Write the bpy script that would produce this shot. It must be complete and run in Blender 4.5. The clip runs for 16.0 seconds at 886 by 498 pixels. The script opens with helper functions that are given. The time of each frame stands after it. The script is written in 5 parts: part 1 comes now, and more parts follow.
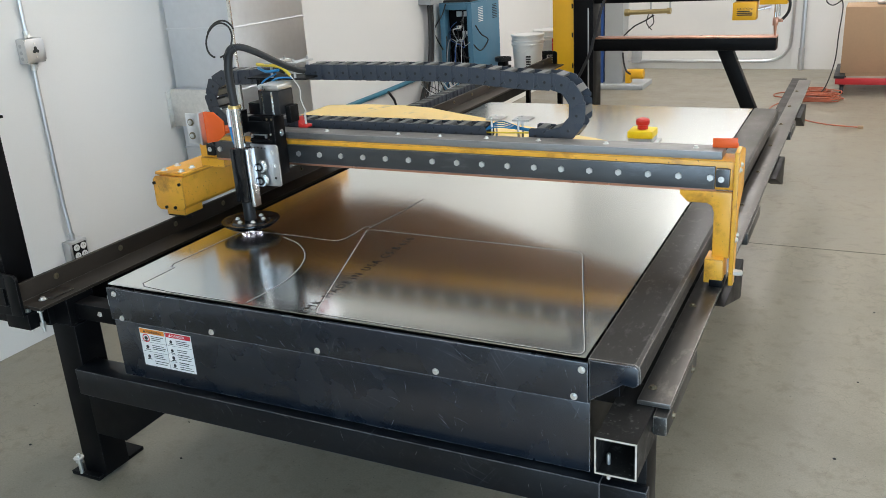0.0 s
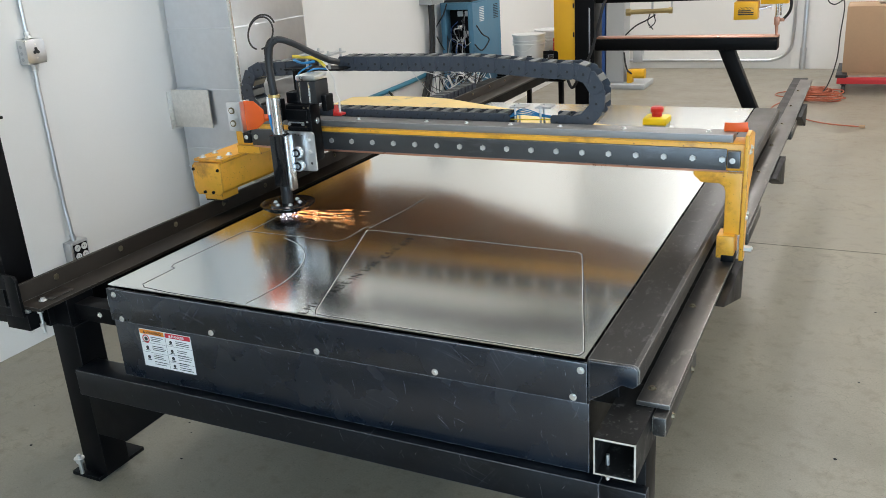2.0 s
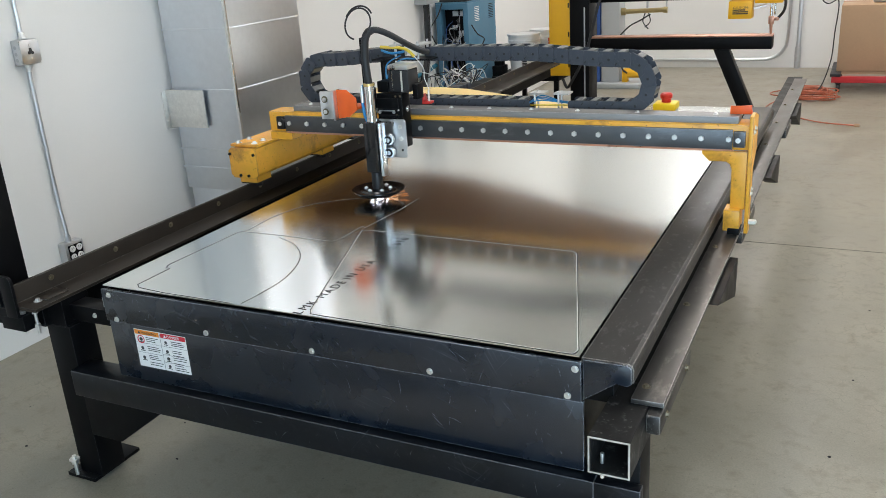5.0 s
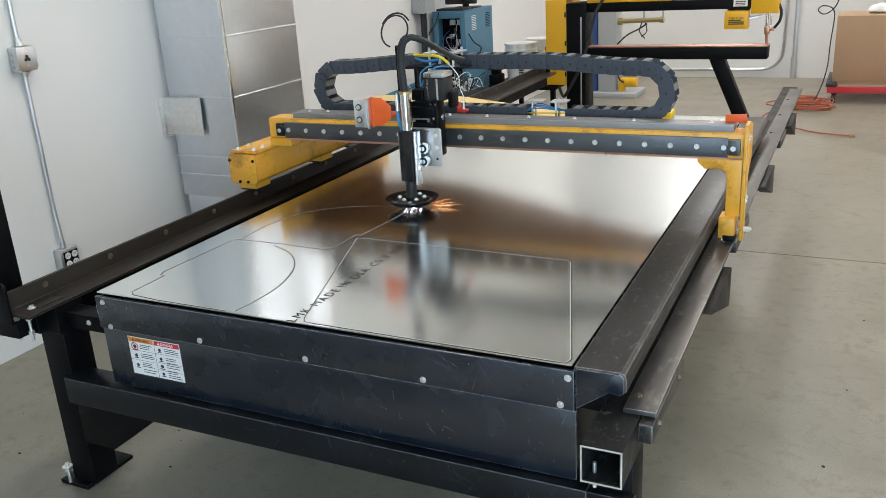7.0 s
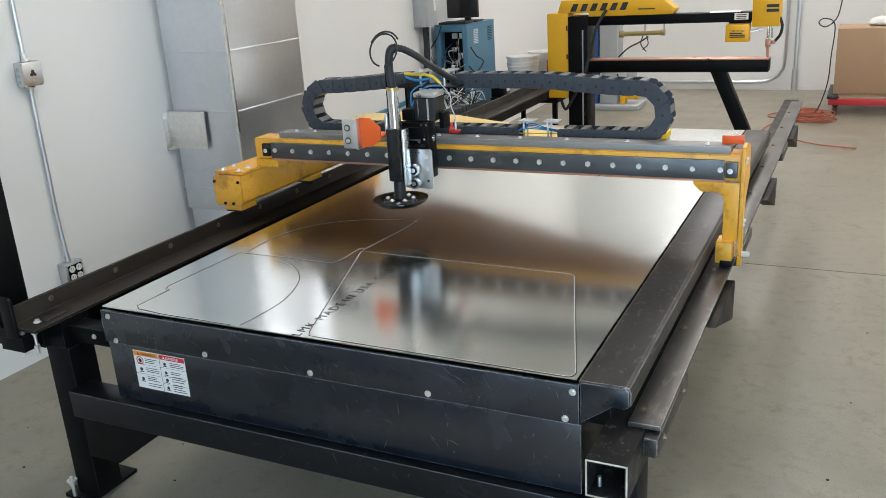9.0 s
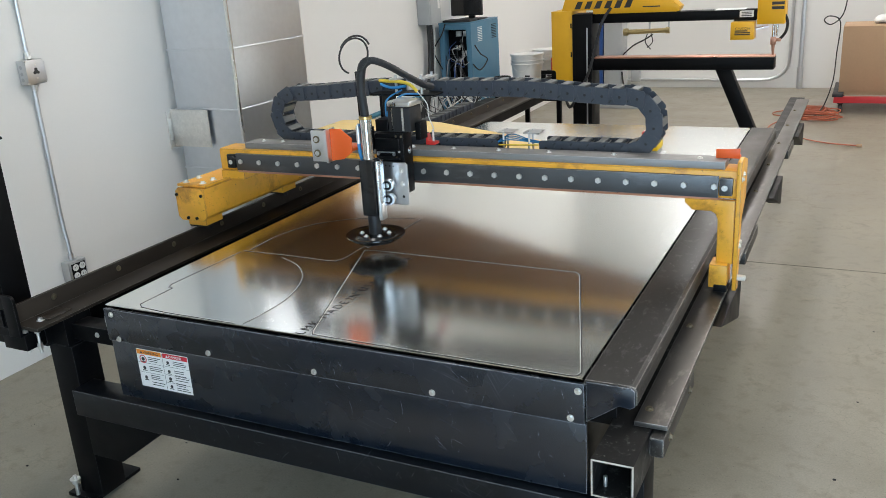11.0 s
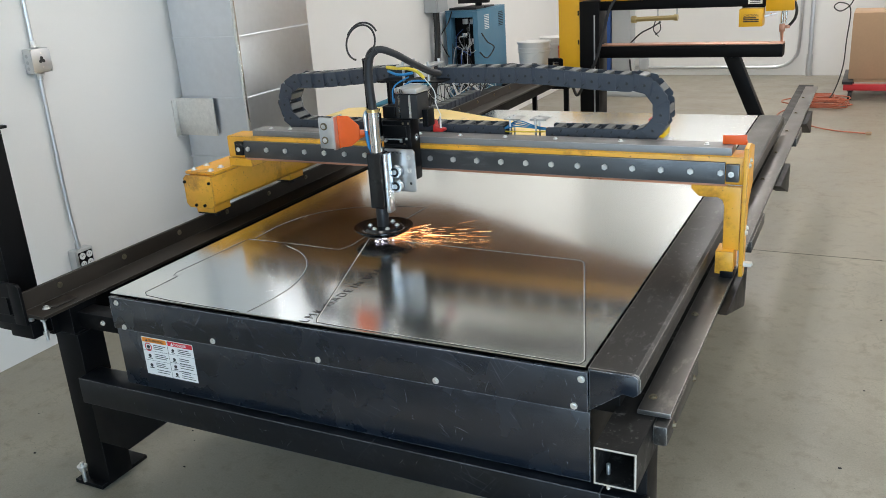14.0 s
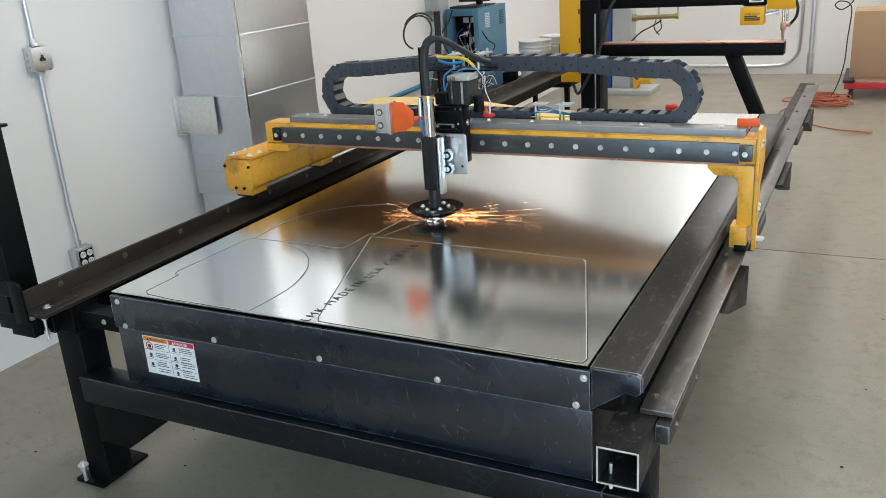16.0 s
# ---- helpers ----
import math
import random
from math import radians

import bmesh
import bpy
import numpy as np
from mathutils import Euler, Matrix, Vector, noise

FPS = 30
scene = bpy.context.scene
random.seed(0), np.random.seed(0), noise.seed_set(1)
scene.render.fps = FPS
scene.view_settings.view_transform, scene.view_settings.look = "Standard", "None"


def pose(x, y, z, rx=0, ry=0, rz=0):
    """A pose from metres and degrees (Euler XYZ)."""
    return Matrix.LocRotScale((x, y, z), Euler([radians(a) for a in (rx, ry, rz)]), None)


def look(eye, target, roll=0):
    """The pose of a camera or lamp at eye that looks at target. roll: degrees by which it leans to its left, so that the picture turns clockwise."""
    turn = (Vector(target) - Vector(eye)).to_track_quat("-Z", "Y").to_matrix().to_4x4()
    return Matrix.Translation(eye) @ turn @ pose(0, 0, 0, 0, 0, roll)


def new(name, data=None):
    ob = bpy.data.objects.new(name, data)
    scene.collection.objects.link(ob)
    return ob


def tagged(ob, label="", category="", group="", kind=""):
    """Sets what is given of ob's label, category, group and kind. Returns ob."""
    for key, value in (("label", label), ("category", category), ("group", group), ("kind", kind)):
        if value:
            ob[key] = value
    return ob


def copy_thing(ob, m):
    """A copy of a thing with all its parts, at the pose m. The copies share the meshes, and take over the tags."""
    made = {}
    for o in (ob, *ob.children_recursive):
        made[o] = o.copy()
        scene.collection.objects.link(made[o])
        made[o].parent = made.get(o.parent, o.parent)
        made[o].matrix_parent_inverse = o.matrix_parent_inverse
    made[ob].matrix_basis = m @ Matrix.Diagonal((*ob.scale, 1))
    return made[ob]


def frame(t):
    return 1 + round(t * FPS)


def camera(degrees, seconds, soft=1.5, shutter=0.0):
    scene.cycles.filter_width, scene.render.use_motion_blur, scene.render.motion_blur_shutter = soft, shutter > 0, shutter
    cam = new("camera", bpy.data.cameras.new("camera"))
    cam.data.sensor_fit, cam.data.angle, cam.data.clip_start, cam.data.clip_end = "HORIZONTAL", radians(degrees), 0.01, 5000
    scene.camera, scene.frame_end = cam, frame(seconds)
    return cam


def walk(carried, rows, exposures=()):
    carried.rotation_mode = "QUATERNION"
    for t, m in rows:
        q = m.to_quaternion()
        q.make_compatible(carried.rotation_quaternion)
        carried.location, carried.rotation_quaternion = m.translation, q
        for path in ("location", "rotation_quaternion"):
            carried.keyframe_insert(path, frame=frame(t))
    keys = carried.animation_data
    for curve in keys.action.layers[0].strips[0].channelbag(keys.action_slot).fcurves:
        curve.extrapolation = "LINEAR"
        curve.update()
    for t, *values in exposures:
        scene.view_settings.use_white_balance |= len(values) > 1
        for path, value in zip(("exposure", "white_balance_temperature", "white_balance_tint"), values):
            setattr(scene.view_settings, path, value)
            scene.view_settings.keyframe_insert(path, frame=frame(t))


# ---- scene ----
cam = camera(54.8, 16.0, soft=0.65)
PATH = [
    (0, (2.049, -1.739, 1.692), (1.198, -0.059, 1.018), -3.6),
    (0.5, (2.049, -1.734, 1.693), (1.2, -0.054, 1.016), -3.6),
    (1, (2.053, -1.736, 1.695), (1.205, -0.057, 1.017), -3.5),
    (1.5, (2.054, -1.735, 1.693), (1.202, -0.056, 1.017), -3.5),
    (2, (2.055, -1.734, 1.693), (1.2, -0.057, 1.019), -3.7),
    (2.5, (2.056, -1.735, 1.693), (1.202, -0.057, 1.018), -3.6),
    (3, (2.059, -1.736, 1.693), (1.205, -0.058, 1.019), -3.7),
    (3.5, (2.06, -1.736, 1.695), (1.209, -0.056, 1.019), -3.8),
    (4, (2.063, -1.737, 1.692), (1.212, -0.058, 1.017), -3.9),
    (6.5, (2.058, -1.732, 1.695), (1.216, -0.044, 1.03), -3.5),
    (7, (2.071, -1.734, 1.695), (1.227, -0.044, 1.037), -3.5),
    (7.5, (2.073, -1.739, 1.696), (1.228, -0.049, 1.039), -3.6),
    (8, (2.072, -1.743, 1.7), (1.228, -0.05, 1.049), -3.7),
    (8.5, (2.071, -1.744, 1.704), (1.222, -0.05, 1.066), -3.6),
    (9, (2.068, -1.744, 1.705), (1.218, -0.047, 1.073), -3.6),
    (11.5, (2.06, -1.729, 1.699), (1.198, -0.04, 1.061), -3.7),
    (12, (2.063, -1.727, 1.699), (1.196, -0.044, 1.056), -3.7),
    (12.5, (2.059, -1.729, 1.698), (1.187, -0.048, 1.054), -3.6),
    (13, (2.062, -1.725, 1.696), (1.19, -0.045, 1.048), -3.7),
    (13.5, (2.067, -1.72, 1.695), (1.194, -0.043, 1.042), -3.8),
    (14, (2.069, -1.725, 1.695), (1.197, -0.049, 1.037), -3.9),
    (14.5, (2.065, -1.728, 1.696), (1.193, -0.053, 1.036), -3.9),
    (15, (2.065, -1.726, 1.695), (1.192, -0.051, 1.036), -3.9),
    (15.5, (2.065, -1.723, 1.696), (1.191, -0.049, 1.037), -3.8),
    (16, (2.063, -1.723, 1.694), (1.191, -0.048, 1.033), -3.9),
]
EXPOSURES = [(0, 0.03), (3, 0.06), (5, 0.03), (7, -0.01), (9, -0.06), (11.5, -0.03), (13, 0.0), (16, 0.0)]
walk(cam, [(t, look(eye, target, roll)) for t, eye, target, roll in PATH], EXPOSURES)
# ---- world, sun, large lights ----
world = bpy.data.worlds.new("sky")
scene.world = world
world.use_nodes = True
_wn, _wl = world.node_tree.nodes, world.node_tree.links
_sky = _wn.new("ShaderNodeTexSky")
_sky.sky_type, _sky.sun_disc = "NISHITA", False
_sky.sun_elevation, _sky.sun_rotation = radians(40), radians(148)
_wl.new(_sky.outputs[0], _wn["Background"].inputs[0])
_wn["Background"].inputs[1].default_value = 0.12

sun = new("sun", bpy.data.lights.new("sun", "SUN"))
sun.data.energy, sun.data.angle, sun.data.color = 4.0, radians(0.6), (1.0, 0.97, 0.93)
sun.matrix_basis = look((4.06, -6.5, 6.43), (0, 0, 0))


def area(name, eye, target, sx, sy, watts, colour):
    ob = new(name, bpy.data.lights.new(name, "AREA"))
    ob.data.shape, ob.data.size, ob.data.size_y = "RECTANGLE", sx, sy
    ob.data.energy, ob.data.color = watts, colour
    ob.matrix_basis = look(eye, target)
    return ob


DOOR_WATTS = 130
area("doorway_daylight", (2.95, -3.27, 1.45), (2.2, 0.0, 0.9), 2.2, 2.7, DOOR_WATTS, (0.50, 0.75, 1.0))
# Ceiling lamps out of view, added to fill the room with light.
ADDED_LAMPS = [(0.3, 0.9, 20), (2.2, 4.3, 41), (3.7, 0.9, 15), (4.4, 4.3, 34), (6.2, 0.9, 15), (6.4, 4.3, 32), (0.7, 8.2, 72), (6.4, 8.2, 50)]
for lx, ly, watts in ADDED_LAMPS:
    area("added_ceiling_fill", (lx, ly, 4.02), (lx, ly, 0), 0.55, 2.3, watts, (0.99, 0.97, 0.99))

# ---- materials ----


def material(name, base, rough=0.5, metal=0.0, vary=0.12, fine=60.0, coarse=3.0, bump=0.15, bump_scale=None, rough_vary=0.1,
             stretch=(1, 1, 1), tint=None, stain=None, stain_amount=0.0, stain_scale=2.5, coat=0.0, scratches=0.0, island=0.0, spec=0.5, grain_mix=0.35, worn=None, worn_width=0.004, craze=0.0, specks=None):
    """A surface with grain and larger blotches, a second colour in stains, and scratches."""
    m = bpy.data.materials.new(name)
    m.use_nodes = True
    n, l = m.node_tree.nodes, m.node_tree.links
    b = n["Principled BSDF"]
    b.inputs["Metallic"].default_value = metal
    b.inputs["Coat Weight"].default_value = coat
    b.inputs["Specular IOR Level"].default_value = spec
    co = n.new("ShaderNodeTexCoord")
    mp = n.new("ShaderNodeMapping")
    mp.inputs["Scale"].default_value = stretch
    l.new(co.outputs["Object"], mp.inputs[0])

    def noise_node(scale, detail=4.0, rough_n=0.55):
        t = n.new("ShaderNodeTexNoise")
        t.inputs["Scale"].default_value, t.inputs["Detail"].default_value, t.inputs["Roughness"].default_value = scale, detail, rough_n
        l.new(mp.outputs[0], t.inputs["Vector"])
        return t.outputs["Fac"]

    def mixed(fac, a, c, blend="MIX"):
        x = n.new("ShaderNodeMix")
        x.data_type, x.blend_type = "RGBA", blend
        for socket, value in ((x.inputs[0], fac), (x.inputs[6], a), (x.inputs[7], c)):
            if isinstance(value, bpy.types.NodeSocket):
                l.new(value, socket)
            else:
                socket.default_value = value if isinstance(value, float) else (*value, 1)
        return x.outputs[2]

    def ramp(fac, lo, hi):
        r = n.new("ShaderNodeMapRange")
        r.inputs[1].default_value, r.inputs[2].default_value = lo, hi
        l.new(fac, r.inputs[0])
        return r.outputs[0]

    grain, blotch = noise_node(fine), noise_node(coarse, 5.0)
    dark = tuple(c * (1 - vary) for c in base)
    lite = tuple(min(1, c * (1 + vary)) for c in (tint or base))
    colour = mixed(ramp(blotch, 0.3, 0.7), dark, lite)
    colour = mixed(grain_mix, colour, mixed(ramp(grain, 0.3, 0.7), dark, lite))
    if stain:
        spots = ramp(noise_node(stain_scale, 8.0, 0.7), 0.62 - 0.25 * stain_amount, 0.70)
        colour = mixed(spots, colour, stain)
    if specks:
        # small dark pits and pale grains
        colour = mixed(ramp(noise_node(95.0, 3.0, 0.6), 0.655, 0.73), colour, specks)
        colour = mixed(ramp(noise_node(34.0, 6.0, 0.75), 0.64, 0.80), colour, tuple(min(1, c * 1.5) for c in base))
    rgh = n.new("ShaderNodeMapRange")
    rgh.inputs[1].default_value, rgh.inputs[2].default_value = 0.3, 0.7
    rgh.inputs[3].default_value, rgh.inputs[4].default_value = max(0.02, rough - rough_vary), min(1, rough + rough_vary)
    l.new(blotch, rgh.inputs[0])
    if scratches:
        # fine straight scratches in two directions, gathered in patches, and dust
        def streaks(turn, thin, lo):
            m1, m2 = n.new("ShaderNodeMapping"), n.new("ShaderNodeMapping")
            m1.inputs["Rotation"].default_value = (0, turn, 0)
            m2.inputs["Scale"].default_value = (thin, 20, 5)
            l.new(m1.outputs[0], m2.inputs[0])
            t = n.new("ShaderNodeTexNoise")
            t.inputs["Scale"].default_value, t.inputs["Detail"].default_value = 1.0, 2.0
            l.new(co.outputs["Object"], m1.inputs[0])
            l.new(m2.outputs[0], t.inputs["Vector"])
            return ramp(t.outputs["Fac"], lo, lo + 0.06)

        def times(a, c):
            x = n.new("ShaderNodeMath")
            x.operation = "MULTIPLY"
            for socket, value in zip(x.inputs, (a, c)):
                if isinstance(value, float):
                    socket.default_value = value
                else:
                    l.new(value, socket)
            return x.outputs[0]

        patch = ramp(noise_node(3.6, 6.0, 0.7), 0.52, 0.74)
        for turn, thin, lo in ((0.5, 230.0, 0.635), (-0.7, 280.0, 0.64), (1.25, 250.0, 0.64)):
            colour = mixed(times(times(streaks(turn, thin, lo), patch), scratches), colour, (0.30, 0.32, 0.36))
        colour = mixed(times(ramp(noise_node(150.0, 3.0), 0.66, 0.76), times(patch, scratches)), colour, (0.16, 0.17, 0.19))
    if craze:
        # a net of hairline cracks, here and there
        vo = n.new("ShaderNodeTexVoronoi")
        vo.feature = "DISTANCE_TO_EDGE"
        vo.inputs["Scale"].default_value = craze
        warp = n.new("ShaderNodeTexNoise")
        warp.inputs["Scale"].default_value = craze * 1.2
        l.new(co.outputs["Object"], warp.inputs["Vector"])
        mixv = n.new("ShaderNodeMix")
        mixv.data_type = "VECTOR"
        mixv.inputs[0].default_value = 0.10
        l.new(co.outputs["Object"], mixv.inputs[4])
        l.new(warp.outputs["Color"], mixv.inputs[5])
        l.new(mixv.outputs[1], vo.inputs["Vector"])
        crack = n.new("ShaderNodeMath")
        crack.operation = "MULTIPLY"
        l.new(ramp(vo.outputs["Distance"], 0.030, 0.0), crack.inputs[0])
        l.new(ramp(noise_node(1.6, 6.0), 0.46, 0.85), crack.inputs[1])
        colour = mixed(crack.outputs[0], colour, tuple(c * 0.45 for c in base))
    if worn:
        # bare metal shows along the edges
        bv, ge = n.new("ShaderNodeBevel"), n.new("ShaderNodeNewGeometry")
        bv.samples = 4
        bv.inputs["Radius"].default_value = worn_width
        dot = n.new("ShaderNodeVectorMath")
        dot.operation = "DOT_PRODUCT"
        l.new(bv.outputs[0], dot.inputs[0])
        l.new(ge.outputs["Normal"], dot.inputs[1])
        both = n.new("ShaderNodeMath")
        both.operation = "MULTIPLY"
        l.new(ramp(dot.outputs["Value"], 0.995, 0.90), both.inputs[0])
        l.new(ramp(noise_node(24.0, 6.0, 0.7), 0.30, 0.52), both.inputs[1])
        colour = mixed(both.outputs[0], colour, worn)
    if island:
        g = n.new("ShaderNodeNewGeometry")
        colour = mixed(island, colour, mixed(g.outputs["Random Per Island"], (0.0, 0.0, 0.0), (1.0, 1.0, 1.0)), "SOFT_LIGHT")
    l.new(colour, b.inputs["Base Color"])
    l.new(rgh.outputs[0], b.inputs["Roughness"])
    if bump:
        bp = n.new("ShaderNodeBump")
        bp.inputs["Strength"].default_value, bp.inputs["Distance"].default_value = bump, 0.002
        l.new(noise_node(bump_scale or fine), bp.inputs["Height"])
        l.new(bp.outputs[0], b.inputs["Normal"])
    return m


def glow(name, colour, strength):
    m = bpy.data.materials.new(name)
    m.use_nodes = True
    b = m.node_tree.nodes["Principled BSDF"]
    b.inputs["Base Color"].default_value = (*colour, 1)
    b.inputs["Emission Color"].default_value, b.inputs["Emission Strength"].default_value = (*colour, 1), strength
    return m


CONCRETE = material("polished_concrete", (0.256, 0.232, 0.178), 0.40, vary=0.24, fine=150, coarse=3.2, bump=0.16, grain_mix=0.42, stain=(0.195, 0.174, 0.130), stain_amount=0.45, stain_scale=13.0, rough_vary=0.12, craze=11.0, specks=(0.12, 0.105, 0.08))
WALL_PAINT = material("white_wall_paint", (0.78, 0.77, 0.74), 0.6, vary=0.02, fine=140, coarse=0.8, bump=0.06)
CEILING_PAINT = material("ceiling_paint", (0.75, 0.75, 0.73), 0.8, vary=0.03, fine=30, bump=0.1)
GALV = material("galvanised_sheet", (0.76, 0.79, 0.78), 0.165, 1.0, vary=0.03, fine=26, coarse=2.0, bump=0.010, bump_scale=5, rough_vary=0.025)
GALV_DUCT = material("galvanised_duct", (0.72, 0.755, 0.80), 0.36, 1.0, vary=0.07, fine=30, coarse=1.5, bump=0.012, bump_scale=6, rough_vary=0.03)
ZINC = material("zinc_plate", (0.62, 0.63, 0.64), 0.38, 1.0, vary=0.08, fine=50, coarse=8, bump=0.04)
BLACK_PANEL = material("black_enamel_panel", (0.0042, 0.0082, 0.0155), 0.25, spec=0.75, worn=(0.30, 0.31, 0.33), stain=(0.012, 0.016, 0.023), stain_amount=0.2, stain_scale=30, vary=0.3, fine=70, coarse=5, bump=0.05, scratches=0.28, rough_vary=0.1)
BLACK_STEEL = material("black_painted_steel", (0.0035, 0.0035, 0.004), 0.48, spec=0.13, worn=(0.05, 0.05, 0.052), worn_width=0.003, vary=0.25, fine=60, coarse=6, bump=0.08)
BLACK_BEAM = material("scuffed_black_beam", (0.0040, 0.0055, 0.008), 0.38, spec=0.30, worn=(0.22, 0.22, 0.23), worn_width=0.004, vary=0.3, fine=70, coarse=5, bump=0.08, scratches=0.22, stain=(0.014, 0.016, 0.02), stain_amount=0.25, stain_scale=30)
MILL_STEEL = material("mill_scale_steel", (0.032, 0.029, 0.026), 0.42, 0.4, worn=(0.40, 0.375, 0.34), worn_width=0.006, vary=0.22, fine=45, coarse=5, bump=0.08, stain=(0.10, 0.095, 0.09), stain_amount=0.25, stain_scale=40, stretch=(1, 0.5, 1), specks=(0.13, 0.125, 0.12))
TOP_STEEL = material("brushed_top_steel", (0.27, 0.26, 0.25), 0.54, 0.6, vary=0.15, fine=70, coarse=6, bump=0.06, stain=(0.16, 0.15, 0.14), stain_amount=0.25, stain_scale=20, stretch=(0.2, 1, 1), worn=(0.5, 0.49, 0.48), worn_width=0.0025)
GREY_STEEL = material("grey_bare_steel", (0.118, 0.108, 0.098), 0.42, 0.75, vary=0.2, fine=45, coarse=6, bump=0.07, stain=(0.22, 0.20, 0.18), stain_amount=0.3, stain_scale=24, stretch=(1, 0.4, 1), worn=(0.45, 0.44, 0.43))
DARK_TUBE = material("dark_tube_steel", (0.017, 0.016, 0.015), 0.46, 0.0, spec=0.14, vary=0.3, fine=60, coarse=9, bump=0.1, stain=(0.11, 0.105, 0.10), stain_amount=0.2, stain_scale=30, specks=(0.12, 0.115, 0.11))
DARK_RAIL = material("dark_oiled_rail", (0.024, 0.018, 0.013), 0.44, 0.2, spec=0.3, worn=(0.14, 0.13, 0.12), worn_width=0.003, vary=0.25, fine=45, coarse=5, bump=0.08, stretch=(1, 0.3, 1))
BAR_STEEL = material("blued_bar_steel", (0.085, 0.085, 0.086), 0.38, 0.6, worn=(0.4, 0.4, 0.42), worn_width=0.003, vary=0.18, fine=40, coarse=7, bump=0.05, stain=(0.17, 0.175, 0.185), stain_amount=0.3, stain_scale=5, stretch=(0.3, 1, 1))
YELLOW = material("yellow_enamel", (0.84, 0.425, 0.024), 0.40, worn=(0.36, 0.17, 0.05), worn_width=0.006, vary=0.10, tint=(0.86, 0.40, 0.045), fine=40, coarse=4, bump=0.06, stain=(0.32, 0.125, 0.022), stain_amount=0.42, stain_scale=6, specks=(0.20, 0.09, 0.025))
PALE_YELLOW = material("faded_yellow_plate", (0.80, 0.58, 0.22), 0.5, vary=0.08, fine=40, coarse=5, bump=0.05, stain=(0.33, 0.29, 0.22), stain_amount=0.2, stain_scale=7)
SAFETY_YELLOW = material("safety_yellow_paint", (0.80, 0.43, 0.012), 0.4, vary=0.04, fine=40, coarse=2, bump=0.03)
# Brown stands in for yellow paint lying in shade.
SHADED_UNDERSIDE = material("shaded_brace_paint", (0.265, 0.105, 0.025), 0.55, 0.0, vary=0.25, fine=40, coarse=5, bump=0.08, stain=(0.22, 0.10, 0.035), stain_amount=0.4)
ORANGE = material("orange_bumper_paint", (0.85, 0.12, 0.015), 0.4, vary=0.05, fine=40, coarse=8, bump=0.04)
RED = material("red_plastic", (0.55, 0.02, 0.015), 0.35, vary=0.06, fine=50, coarse=9, bump=0.03)
ALUMINIUM = material("aluminium", (0.80, 0.81, 0.82), 0.30, 1.0, vary=0.05, fine=60, coarse=8, bump=0.03, stretch=(1, 1, 0.2))
CHROME = material("polished_steel", (0.70, 0.69, 0.67), 0.16, 1.0, vary=0.05, fine=60, coarse=10, bump=0.01)
BOLT = material("zinc_bolt", (0.80, 0.79, 0.76), 0.48, 1.0, vary=0.12, fine=90, coarse=30, bump=0.03)
BRASS = material("brass", (0.72, 0.52, 0.22), 0.3, 1.0, vary=0.08, fine=60, coarse=20, bump=0.02)
COPPER = material("copper_electrode", (0.62, 0.32, 0.22), 0.35, 1.0, vary=0.1, fine=60, coarse=9, bump=0.03)
CHAIN_PLASTIC = material("grey_chain_plastic", (0.047, 0.054, 0.068), 0.5, vary=0.2, fine=60, coarse=12, bump=0.05)
CHAIN_BAR = material("chain_cross_bar", (0.125, 0.127, 0.122), 0.5, vary=0.2, fine=60, coarse=12, bump=0.05)
RUBBER = material("black_rubber", (0.016, 0.016, 0.017), 0.5, vary=0.2, fine=70, coarse=12, bump=0.06)
GLOSS_BLACK = material("gloss_black_moulding", (0.010, 0.010, 0.011), 0.14, vary=0.2, fine=50, coarse=8, bump=0.02)
BLUE_PAINT = material("blue_cabinet_paint", (0.075, 0.20, 0.30), 0.45, vary=0.07, fine=40, coarse=4, bump=0.04)
DEEP_BLUE = material("deep_blue_paint", (0.03, 0.09, 0.30), 0.45, vary=0.07, fine=40, coarse=4, bump=0.04)
AIR_PIPE = material("teal_air_pipe", (0.03, 0.17, 0.25), 0.4, vary=0.08, fine=50, coarse=8, bump=0.03)
DULL_BOLT = material("dull_bolt", (0.20, 0.165, 0.11), 0.42, 0.8, vary=0.2, fine=90, coarse=30, bump=0.03)
ESTOP_YELLOW = material("stop_box_yellow", (0.85, 0.62, 0.01), 0.4, vary=0.04, fine=50, coarse=8, bump=0.02)
BLUE_HOSE = material("blue_air_hose", (0.02, 0.22, 0.48), 0.4, vary=0.08, fine=50, coarse=8, bump=0.03)
GREY_PAINT = material("grey_enclosure_paint", (0.42, 0.44, 0.45), 0.5, vary=0.05, fine=50, coarse=4, bump=0.04)
WHITE_PLASTIC = material("white_plastic", (0.78, 0.78, 0.76), 0.4, vary=0.03, fine=50, coarse=6, bump=0.03)
PAPER = material("white_label_paper", (0.82, 0.82, 0.80), 0.5, vary=0.02, fine=80, coarse=10, bump=0.02)
INK = material("black_ink", (0.03, 0.03, 0.03), 0.5, vary=0.1, bump=0)
FADED_INK = material("stencil_ink", (0.020, 0.019, 0.018), 0.6, 0.0, spec=0.12, vary=0.3, fine=120, bump=0)
LABEL_ORANGE = material("label_orange", (0.80, 0.26, 0.03), 0.5, vary=0.04, bump=0.02)
LABEL_RED = material("label_red", (0.60, 0.025, 0.04), 0.5, vary=0.04, bump=0.02)
CARDBOARD = material("brown_cardboard", (0.42, 0.27, 0.16), 0.75, vary=0.06, fine=50, coarse=3, bump=0.06)
RED_CART = material("red_cart_paint", (0.50, 0.03, 0.035), 0.4, vary=0.06, fine=50, coarse=6, bump=0.03)
